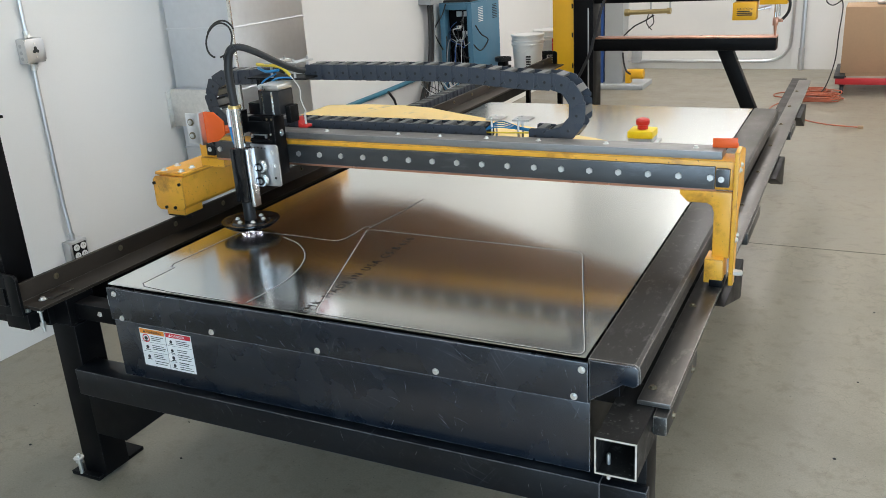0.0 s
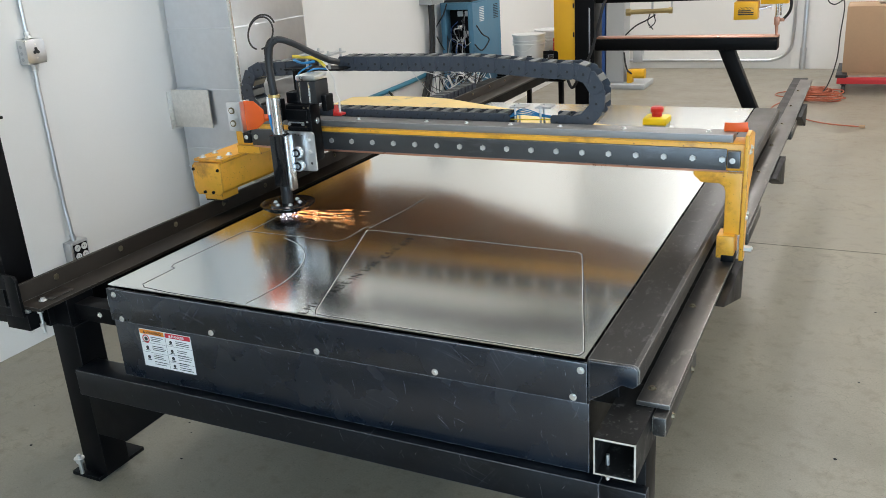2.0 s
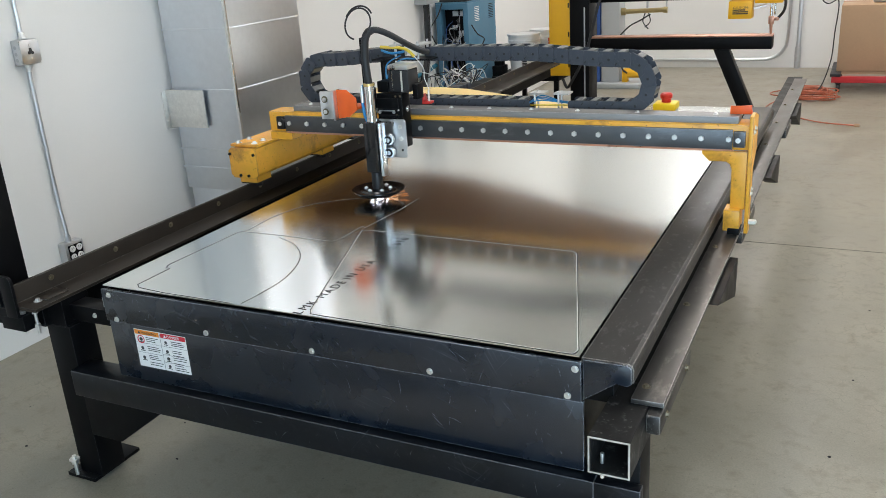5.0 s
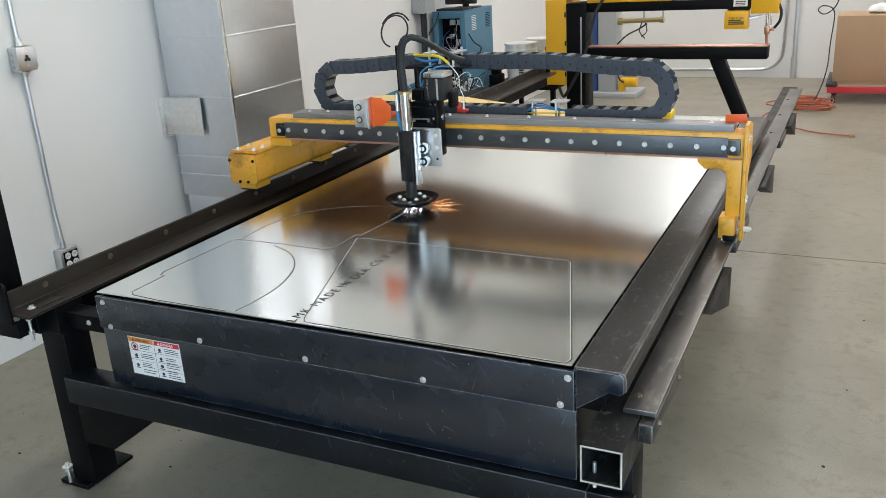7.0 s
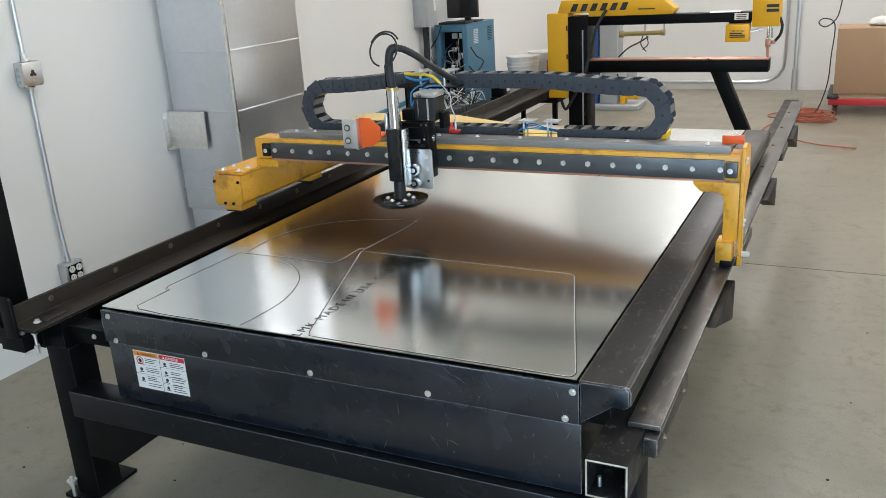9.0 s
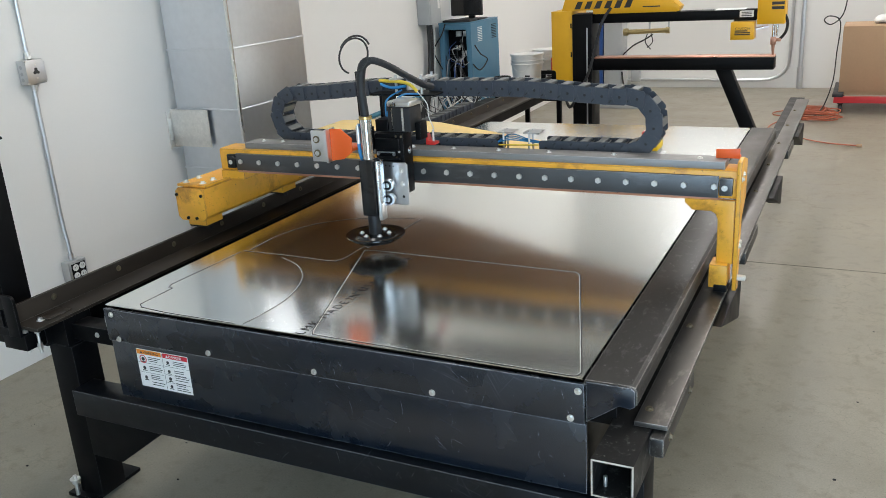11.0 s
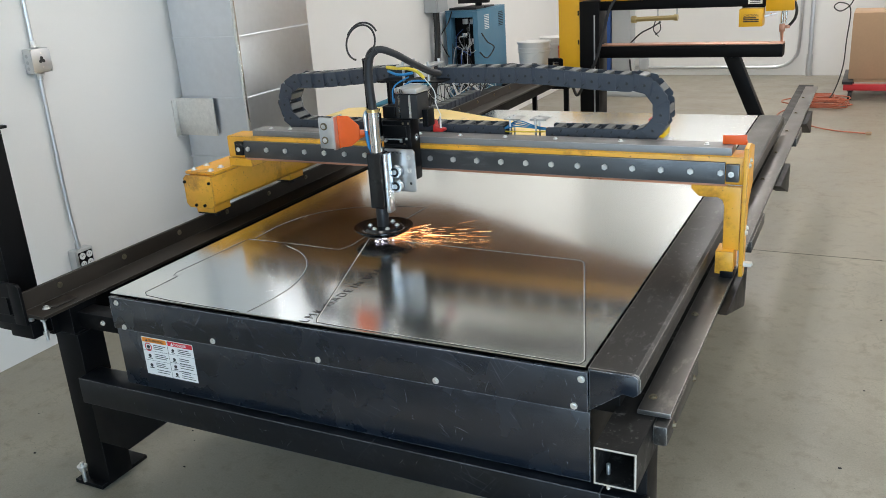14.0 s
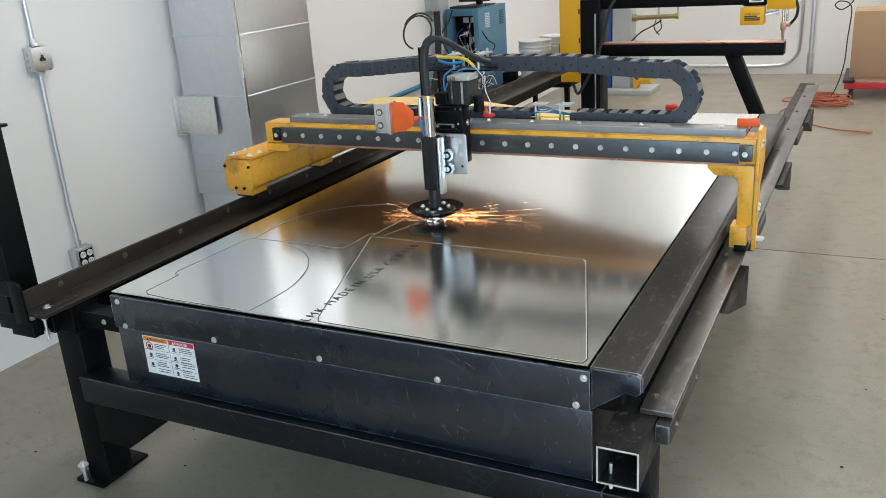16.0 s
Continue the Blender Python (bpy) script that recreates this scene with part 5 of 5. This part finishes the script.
def bucket(x, y, z):
    th = thing("bucket", (x, y, z), "white plastic pail with a wire handle", "bucket", "white pails")
    b = B()
    lathe(b, [(0.125, 0), (0.142, 0.30), (0.142, 0.345)], (x, y, z), 32)
    part("pail", b, WHITE_PLASTIC, th)
    for zz in (0.27, 0.30):
        b = B()
        lathe(b, [(0.142, zz), (0.150, zz + 0.002), (0.150, zz + 0.010), (0.142, zz + 0.012)], (x, y, z), 32)
        part("rim", b, WHITE_PLASTIC, th)
    b = B()
    lathe(b, [(0.146, 0.3455), (0.153, 0.348), (0.153, 0.362), (0.135, 0.366), (0.132, 0.360)], (x, y, z), 32)
    part("lid", b, WHITE_PLASTIC, th)
    b = B()
    sweep(b, [(x - 0.10, y - 0.115, z + 0.285), (x - 0.05, y - 0.16, z + 0.23), (x + 0.03, y - 0.165, z + 0.225), (x + 0.10, y - 0.115, z + 0.285)], 0.0025, 6, 6)
    part("handle", b, BOLT, th)
    b = B()
    for k in range(5):
        box(b, x + 0.03, x + 0.03 + 0.045, y - 0.1435, y - 0.1425, z + 0.08 + 0.022 * k, z + 0.095 + 0.022 * k)
    part("label_print", b, INK, th, "", False)
    return th


bucket(-0.74, 5.73, 0.508)
second = bucket(-0.66, 6.10, 0.508)
bm = B()
box(bm, -0.59, -0.535, 5.962, 5.972, 0.68, 0.80)
part("label_patch", bm, LABEL_RED, second, "red printed patch", False)
bm = B()
box(bm, -0.995, -0.895, 5.56, 5.70, 0.5085, 0.60, 0.006)
box(bm, -0.98, -0.91, 5.58, 5.67, 0.60, 0.64, 0.004)
single("hand_tool_case", bm, BLACK_STEEL, "dark tool case on the bench", "tool case")
bm = B()
for k in range(4):
    sweep(bm, [(-0.945 + 0.075 * math.cos(a), 5.625 + 0.06 * math.sin(a), 0.647 + 0.009 * k) for a in np.linspace(0, 6.2, 18)], 0.005, 6, 1)
single("coiled_lead", bm, RUBBER, "small coil of black lead on the tool case", "cable")

# ---- the seam welder behind the table ----
welder = thing("seam_welder", (0.4, 5.6, 0), "black and yellow long-arm sheet seam welder", "machine")
YW = 5.5
bm = B()
box(bm, -0.237, -0.066, YW, YW + 0.24, 0.0, 1.212, 0.004)
part("column", bm, BLACK_STEEL, welder)
bm = B()
box(bm, -0.112, -0.10, YW - 0.004, YW - 0.0005, 0.05, 1.10)
part("cover_strip", bm, ZINC, welder)
bm = B()
box(bm, -0.425, -0.2375, YW + 0.01, YW + 0.42, 0.525, 1.242, 0.004)
part("transformer_case", bm, SAFETY_YELLOW, welder, "yellow transformer case")
for z in (0.62, 0.88, 1.12):
    bm = B()
    cyl(bm, (-0.250, YW + 0.010, z - 0.02), (-0.250, YW + 0.010, z + 0.02), 0.006, n=8)
    part("hinge", bm, BLACK_STEEL, welder)
bm = B()
box(bm, -0.065, 1.255, YW + 0.03, YW + 0.17, 1.132, 1.208, 0.004)
part("upper_arm", bm, BLACK_STEEL, welder)
bm = B()
box(bm, -0.065, 1.395, YW + 0.02, YW + 0.18, 0.742, 0.838, 0.004)
part("lower_arm", bm, BLACK_STEEL, welder)
bm = B()
box(bm, -0.065, 1.395, YW + 0.03, YW + 0.17, 0.8385, 0.850, 0.001)
part("electrode_bar", bm, COPPER, welder, "long copper electrode bar")
bm = B()
prism(bm, [(0.948, 0.7415), (1.068, 0.7415), (1.385, 0.012), (1.272, 0.012)], "y", YW + 0.05, YW + 0.15, 0.002)
part("prop_leg", bm, BLACK_STEEL, welder)
bm = B()
box(bm, 1.25, 1.45, YW - 0.02, YW + 0.22, 0, 0.0115)
part("foot_plate", bm, BLACK_STEEL, welder)
bm = B()
prism(bm, [(-0.334, 1.2425), (-0.06, 1.2425), (-0.06, 1.209), (0.64, 1.2095), (0.66, 1.25), (0.54, 1.345), (-0.30, 1.345)], "y", YW + 0.02, YW + 0.20, 0.004)
hood = part("hood", bm, SAFETY_YELLOW, welder, "yellow hood with a black mark")
for k in range(6):
    bm = B()
    xx = -0.22 + k * 0.085
    prism(bm, [(xx, 1.255), (xx + 0.05, 1.255), (xx + 0.075, 1.315), (xx + 0.03, 1.315)], "y", YW + 0.0155, YW + 0.0195)
    part("mark", bm, INK, hood, "", False)
bm = B()
box(bm, 0.36, 0.50, YW + 0.0155, YW + 0.0195, 1.253, 1.262)
part("mark", bm, INK, hood, "", False)
bm = B()
box(bm, 1.256, 1.458, YW - 0.01, YW + 0.20, 1.095, 1.48, 0.004)
headp = part("head", bm, SAFETY_YELLOW, welder, "yellow welding head")
bm = B()
box(bm, 1.36, 1.45, YW - 0.0135, YW - 0.0105, 1.24, 1.262)
box(bm, 1.36, 1.45, YW - 0.0135, YW - 0.0105, 1.205, 1.227)
part("mark", bm, INK, headp, "", False)
bm = B()
box(bm, 1.068, 1.242, YW - 0.06, YW + 0.09, 0.985, 1.118, 0.004)
cbox = part("guard_box", bm, SAFETY_YELLOW, welder, "yellow guard box with a caution notice")
lettering("caution_word", "CAUTION:", 0.024, INK, pose(1.102, YW - 0.0605, 1.062, 90, 0, 0), cbox)
bm = B()
for k in range(3):
    box(bm, 1.10, 1.215 - 0.02 * (k == 2), YW - 0.0612, YW - 0.0604, 1.02 + 0.014 * k, 1.029 + 0.014 * k)
part("text_bar", bm, INK, cbox, "", False)
bm = B()
box(bm, 1.07, 1.24, YW + 0.091, YW + 0.10, 1.1182, 1.131)
part("guard_mount", bm, BLACK_STEEL, welder)
bm = B()
cyl(bm, (1.243, YW + 0.04, 1.055), (1.34, YW + 0.06, 1.075), 0.012, n=10)
cyl(bm, (1.33, YW + 0.06, 1.095), (1.33, YW + 0.06, 1.04), 0.006, n=8)
part("link_rod", bm, ALUMINIUM, welder)
bm = B()
cyl(bm, (1.372, YW + 0.08, 1.095), (1.372, YW + 0.08, 0.99), 0.012, n=12)
cyl(bm, (1.40, YW + 0.08, 1.095), (1.40, YW + 0.08, 1.0), 0.008, n=12)
part("electrode_shaft", bm, CHROME, welder)
bm = B()
box(bm, 1.355, 1.395, YW + 0.06, YW + 0.10, 0.93, 0.99, 0.003)
cyl(bm, (1.375, YW + 0.08, 0.93), (1.378, YW + 0.08, 0.851), 0.013, 0.009, n=12)
box(bm, 1.395, 1.43, YW + 0.065, YW + 0.095, 0.955, 0.98, 0.003)
part("electrode_tip", bm, COPPER, welder, "copper welding electrode")
bm = B()
sweep(bm, [(1.455, YW + 0.05, 1.16), (1.475, YW + 0.05, 1.10), (1.465, YW + 0.06, 1.03), (1.425, YW + 0.08, 0.975)], 0.011, 8, 6)
part("lead", bm, RUBBER, welder)
bm = B()
box(bm, 1.12, 1.225, YW + 0.027, YW + 0.0295, 1.15, 1.20)
lab = part("rating_label", bm, PAPER, welder, "white rating label", False)
bm = B()
for k in range(3):
    box(bm, 1.135, 1.21, YW + 0.0262, YW + 0.0268, 1.158 + 0.013 * k, 1.164 + 0.013 * k)
part("text_bar", bm, INK, lab, "", False)
bm = B()
box(bm, 0.93, 1.16, YW + 0.02, YW + 0.19, 1.2085, 1.212, 0, Matrix.Translation((0, 0, 0)))
tagged(single("paper_sheet", bm, PAPER, "pale paper sheet lying on the welder arm", "paper"))
bm = B()
sweep(bm, [(0.10, YW, 1.26), (0.03, YW - 0.03, 1.14), (-0.02, YW - 0.04, 0.95), (-0.07, YW - 0.05, 0.76), (-0.13, YW - 0.06, 0.62), (-0.20, YW - 0.05, 0.50), (-0.26, YW - 0.02, 0.43), (-0.31, YW + 0.02, 0.50)], 0.013, 8, 6)
part("mains_lead", bm, RUBBER, welder, "heavy black lead hanging across the column")

# ---- machine and fittings by the end wall ----
notch = thing("pedestal_machine", (-0.5, 8.1, 0), "grey pedestal machine with a blue post and yellow motor", "machine")
bm = B()
box(bm, -0.78, -0.19, 7.88, 8.35, 0, 0.055, 0.006)
part("base", bm, GREY_PAINT, notch)
bm = B()
box(bm, -0.66, -0.45, 8.0, 8.25, 0.0555, 2.1, 0.01)
part("column", bm, GREY_PAINT, notch)
bm = B()
box(bm, -0.745, -0.675, 8.0, 8.1, 0.0555, 2.1, 0.006)
part("post", bm, DEEP_BLUE, notch, "deep blue upright")
bm = B()
cyl(bm, (-0.38, 8.05, 0.155), (-0.22, 8.05, 0.155), 0.055, n=18)
box(bm, -0.42, -0.36, 8.0, 8.1, 0.0555, 0.20, 0.006)
part("motor", bm, SAFETY_YELLOW, notch, "small yellow motor")
bm = B()
cyl(bm, (-0.45, 8.08, 0.83), (0.02, 8.08, 0.84), 0.026, n=16)
cyl(bm, (0.02, 8.08, 0.84), (0.06, 8.08, 0.84), 0.034, n=16)
cyl(bm, (-0.45, 8.08, 0.83), (-0.40, 8.08, 0.831), 0.04, n=16)
part("air_cylinder", bm, BRONZE, notch, "bronze-coloured air cylinder")
bm = B()
cyl(bm, (-0.16, 8.08, 0.855), (-0.16, 8.08, 1.05), 0.012, n=10)
cyl(bm, (0.05, 8.08, 0.87), (0.05, 8.08, 1.05), 0.010, n=10)
box(bm, -0.45, 0.10, 8.05, 8.11, 1.05, 1.10)
part("hanger", bm, GREY_PAINT, notch)
bm = B()
sweep(bm, [(-0.12, 8.06, 0.80), (-0.22, 8.05, 0.74), (-0.34, 8.05, 0.68), (-0.45, 8.03, 0.58)], 0.008, 8, 6)
sweep(bm, [(-0.18, 8.06, 0.81), (-0.20, 8.05, 0.72), (-0.14, 8.05, 0.64)], 0.006, 8, 6)
sweep(bm, [(-0.14, 8.06, 0.81), (-0.12, 8.05, 0.72), (-0.18, 8.05, 0.66)], 0.006, 8, 6)
part("air_hose", bm, RUBBER, notch)
bm = B()
sweep(bm, [(-0.45, 8.0, 0.40), (-0.43, 7.98, 0.28), (-0.40, 7.97, 0.2), (-0.36, 8.0, 0.16)], 0.010, 8, 6)
part("motor_lead", bm, RUBBER, notch)

bm = B()
sweep(bm, [(-0.75, 9.46, 0.10), (0.2, 9.46, 0.10), (0.85, 9.46, 0.10), (1.05, 9.46, 0.125), (1.17, 9.46, 0.22), (1.21, 9.46, 0.40), (1.215, 9.46, 1.2), (1.215, 9.46, 2.6), (1.215, 9.46, 4.19)], 0.020, 10, 6)
single("wall_conduit", bm, ZINC, "bent steel conduit on the white end wall", "conduit")
bm = B()
sweep(bm, [(1.335, 9.46, 0.0), (1.335, 9.46, 2.0), (1.335, 9.46, 4.19)], 0.025, 10, 3)
cyl(bm, (1.335, 9.46, 0.0), (1.335, 9.46, 0.25), 0.035, n=12)
single("wall_conduit", bm, ZINC, "thick vertical steel conduit on the end wall", "conduit")
bm = B()
box(bm, -0.70, -0.58, 9.42, 9.499, 0.08, 0.24, 0.006)
single("junction_box", bm, GREY_PAINT, "grey junction box low on the end wall", "electrical box")

cart = thing("dolly_cart", (2.3, 8.1, 0), "low red steel dolly cart on black casters", "cart")
bm = B()
box(bm, 1.775, 3.1, 7.80, 7.87, 0.105, 0.165, 0.004)
box(bm, 1.775, 3.1, 8.55, 8.62, 0.105, 0.165, 0.004)
box(bm, 1.775, 1.85, 7.87, 8.55, 0.105, 0.165, 0.004)
box(bm, 3.02, 3.1, 7.87, 8.55, 0.105, 0.165, 0.004)
part("frame_rail", bm, RED_CART, cart)
bm = B()
box(bm, 1.76, 1.86, 7.79, 8.63, 0.166, 0.195, 0.004)
part("grip_pad", bm, RUBBER, cart, "black rubber pad")
for x in (1.84, 3.0):
    for y in (7.86, 8.55):
        bm = B()
        cyl(bm, (x - 0.018, y, 0.046), (x + 0.018, y, 0.046), 0.046, n=20)
        box(bm, x - 0.028, x + 0.028, y - 0.02, y + 0.02, 0.09, 0.1045)
        part("caster", bm, RUBBER, cart)
bm = B()
box(bm, 1.861, 3.0, 7.96, 8.47, 0.1655, 0.1955)
box(bm, 1.81, 3.4, 7.95, 8.48, 0.196, 0.85, 0.006)
carton = single("cardboard_box", bm, CARDBOARD, "large plain brown cardboard box on the cart", "box")
bm = B()
bmesh.ops.create_icosphere(bm, subdivisions=3, radius=0.09, matrix=Matrix.Translation((2.22, 8.2, 0.895)) @ Matrix.Diagonal((1.5, 1.0, 0.55, 1)))
for v in bm.verts:
    v.co += Vector((0.02, 0.02, 0.02)) * noise.noise(v.co * 22)
single("plastic_bag", bm, WHITE_PLASTIC, "crumpled clear-white plastic bag on the box", "bag")
bm = B()
sweep(bm, [(1.90, 7.92, 1.6), (1.84, 7.88, 1.25), (1.80, 7.87, 0.98), (1.70, 7.86, 0.88), (1.63, 7.86, 0.92), (1.68, 7.87, 0.96), (1.78, 7.84, 0.90), (1.77, 7.78, 0.6), (1.76, 7.7, 0.35), (1.70, 7.6, 0.12), (1.62, 7.5, 0.02)], 0.006, 8, 6)
single("black_cable", bm, RUBBER, "black cable hanging down beside the box", "cable")

# extension cord heaped on the floor
bm = B()
cord = [(1.45, 7.78, 0.02), (1.32, 7.85, 0.012), (1.22, 7.72, 0.012), (1.30, 7.55, 0.012)]
for k in range(10):
    cx, cy = 1.62 + rng.uniform(-0.05, 0.05), 7.48 + rng.uniform(-0.06, 0.06)
    rx, ry = rng.uniform(0.13, 0.24), rng.uniform(0.13, 0.26)
    cord += [(cx + rx * math.cos(a), cy + ry * math.sin(a), 0.012 + 0.009 * k + 0.006 * math.sin(3 * a)) for a in np.linspace(0.4 * k, 0.4 * k + 6.0, 10)]
cord += [(1.45, 7.4, 0.02), (1.30, 7.2, 0.012), (1.25, 6.9, 0.012), (1.33, 6.8, 0.012), (1.42, 6.85, 0.012), (1.48, 6.62, 0.012), (1.62, 6.42, 0.012), (1.80, 6.28, 0.012), (2.03, 6.21, 0.012)]
sweep(bm, cord, 0.006, 6, 3)
cordo = single("extension_cord", bm, ORANGE_CORD, "orange extension cord heaped on the concrete floor", "cord")
bm = B()
box(bm, 2.03, 2.075, 6.195, 6.22, 0.0005, 0.026, 0.005)
part("plug", bm, CARDBOARD, cordo, "tan plug end")
bm = B()
sweep(bm, [(-0.05, 6.6, 0.006), (0.05, 6.2, 0.006), (0.10, 5.9, 0.006), (0.15, 5.5, 0.006)], 0.004, 6, 6)
single("floor_cable", bm, YELLOW_CABLE, "thin yellow cable lying on the floor", "cable")
# anchor stud and litter on the floor
for k in range(26):
    bm = B()
    x, y = rng.uniform(-1.2, 0.3), rng.uniform(-0.4, 0.6)
    if k > 13:
        x, y = rng.uniform(1.9, 3.0), rng.uniform(0.5, 3.5)
    r = rng.uniform(0.003, 0.007)
    bmesh.ops.create_icosphere(bm, subdivisions=1, radius=r, matrix=Matrix.Translation((x, y, r * 0.3)) @ Matrix.Diagonal((1, rng.uniform(0.4, 1), 0.35, 1)))
    single("debris", bm, BLACK_STEEL, "tiny dark crumb on the concrete floor", "debris", group="floor crumbs")

# ---- cuts made during the clip: short strips that come up as the torch passes ----


def torch_at(t):
    return along(t, TIMES, CARRIAGE_X) - 0.025, along(t, TIMES, GANTRY_Y) + TORCH_Y


fresh_cuts = []
for start, end, step in ((0.45, 6.8, 0.15), (13.3, 16.0, 0.15)):
    t = start
    while t < end - 0.01:
        line = [torch_at(t - 0.01 + step * k / 3) for k in range(4)]
        if (Vector(line[0]) - Vector(line[-1])).length > 0.002:
            b1, b2 = B(), B()
            ribbon(b1, line, 0.0, 0.0030, H + 0.0004)
            ribbon(b2, line, 0.0026, 0.0018, H + 0.0007)
            k1 = part("fresh_cut", b1, KERF_DARK, sheet, "", False)
            k2 = part("fresh_burr", b2, KERF_LIGHT, sheet, "", False)
            fresh_cuts += [(k1, t + step / 2), (k2, t + step / 2)]
        t += step

# ---- sparks: short glowing streaks that fly out, drop through the bed and start again ----
sparks = thing("spark_shower", (0, 0, 0), "orange sparks flying from the cutting torch", "sparks")
rs = random.Random(11)
spark_list = []
for k in range(300):
    side_way = rs.random() < 0.10
    early = k % 2 == 0
    when = "side" if side_way else "early" if early else "late"
    az = math.pi + rs.uniform(-0.5, 0.5) if side_way else rs.gauss(0.03, 0.07) if early else rs.choice((rs.gauss(0.20, 0.04), rs.gauss(0.22, 0.05), rs.gauss(0.17, 0.03), rs.gauss(0.24, 0.05), rs.gauss(0.45, 0.12), rs.gauss(0.9, 0.1)))
    el = abs(rs.gauss(0.02, 0.05))
    reach = rs.uniform(0.08, 0.20) if side_way else rs.uniform(0.06, 0.38 if early else 0.46) * (1.0 - 0.55 * min(1, abs(az)))
    length = rs.uniform(0.018, 0.075)
    d = Vector((math.cos(az) * math.cos(el), math.sin(az) * math.cos(el), math.sin(el)))
    bm = B()
    cyl(bm, -d * length / 2, d * length / 2, 0.00036, 0.00018, n=4)
    ob = part("spark", bm, SPARK_WHITE if rs.random() < 0.3 else SPARK_GLOW, sparks, "", False)
    spark_list.append((ob, d, reach, rs.randrange(9), when))
STRENGTH = [(0.3, 0.5), (0.5, 1.0), (1.7, 1.0), (1.95, 0.4), (2.5, 0.25), (3.2, 0.25), (3.5, 0.8), (3.7, 0.8), (3.85, 0.2), (4.2, 0.2), (5.5, 0.1), (6.2, -0.3), (6.6, -0.3), (6.65, 0.3), (6.85, 0.3), (6.9, -0.3), (13.2, 0.3), (13.5, 1.0), (14.3, 0.6), (15.0, 1.2), (15.5, 0.5), (16.0, 1.2)]


FANS = {"early": ((0.3, 2.9),), "late": ((2.9, 6.9), (13.2, 16.1)), "side": ((2.2, 3.5), (15.45, 16.1))}


def spark_rows(d, reach, phase, when):
    """Nine ticks a round: out over the sheet in six, below it and back in three."""
    low = Vector((0, 0, -0.035))
    begin = d * 0.05 + Vector((0, 0, 0.004))
    out, n = [(0, Matrix.Translation(Vector((0.02, 0, 0)) + low))], phase + 1
    while n < 16 * FPS + 9:
        t = n / FPS
        power = along(t, [a for a, _ in STRENGTH], [b for _, b in STRENGTH])
        if any(a <= t < b for a, b in FANS[when]) and (reach / 0.36) < power + 0.1:
            flat = Vector((d.x, d.y, 0)) * 0.05
            tip = begin + d * min(reach, 0.36 * power)
            for tick, p in ((0, flat + low), (1, begin), (6, tip), (7, Vector((tip.x, tip.y, 0)) + low)):
                out.append(((n + tick) / FPS, Matrix.Translation(p)))
        n += 9
    out.append(((n + 9) / FPS, out[0][1]))
    return out


def motions():
    walk(gantry, [(t, Matrix.Translation((0, y, 0))) for t, y in zip(TIMES, GANTRY_Y)])
    walk(carriage, [(t, Matrix.Translation((x, 0, 0))) for t, x in zip(TIMES, CARRIAGE_X)])
    stops = sorted(set(TIMES) | {t for t, _ in LIFT_ROWS})
    for ob, fall in [(torch, 1.0)] + lead_pieces:
        walk(ob, [(t, Matrix.Translation((along(t, TIMES, CARRIAGE_X) - 0.025, TORCH_Y, lift_at(t) * fall))) for t in stops])
    for ob, fixed, length, offset, sign, s in chain_links:
        walk(ob, [(t, chain_pose(fixed, length, offset, sign, s, x)) for t, x in zip(TIMES, CARRIAGE_X)])
    off = Matrix.Translation((0, 0, 0.022))
    walk(arc, [(0, Matrix()), (7.1, Matrix()), (7.15, off), (12.4, off), (12.45, Matrix()), (16, Matrix())])
    walk(sparks, [(t, Matrix.Translation((x - 0.025, y + TORCH_Y, H))) for t, x, y in zip(TIMES, CARRIAGE_X, GANTRY_Y)])
    for ob, d, reach, phase, when in spark_list:
        walk(ob, spark_rows(d, reach, phase, when))
    down = Matrix.Translation((0, 0, -0.012))
    for ob, t in fresh_cuts:
        walk(ob, [(0, down), (t, down), (t + 0.07, Matrix()), (16.2, Matrix())])


motions()
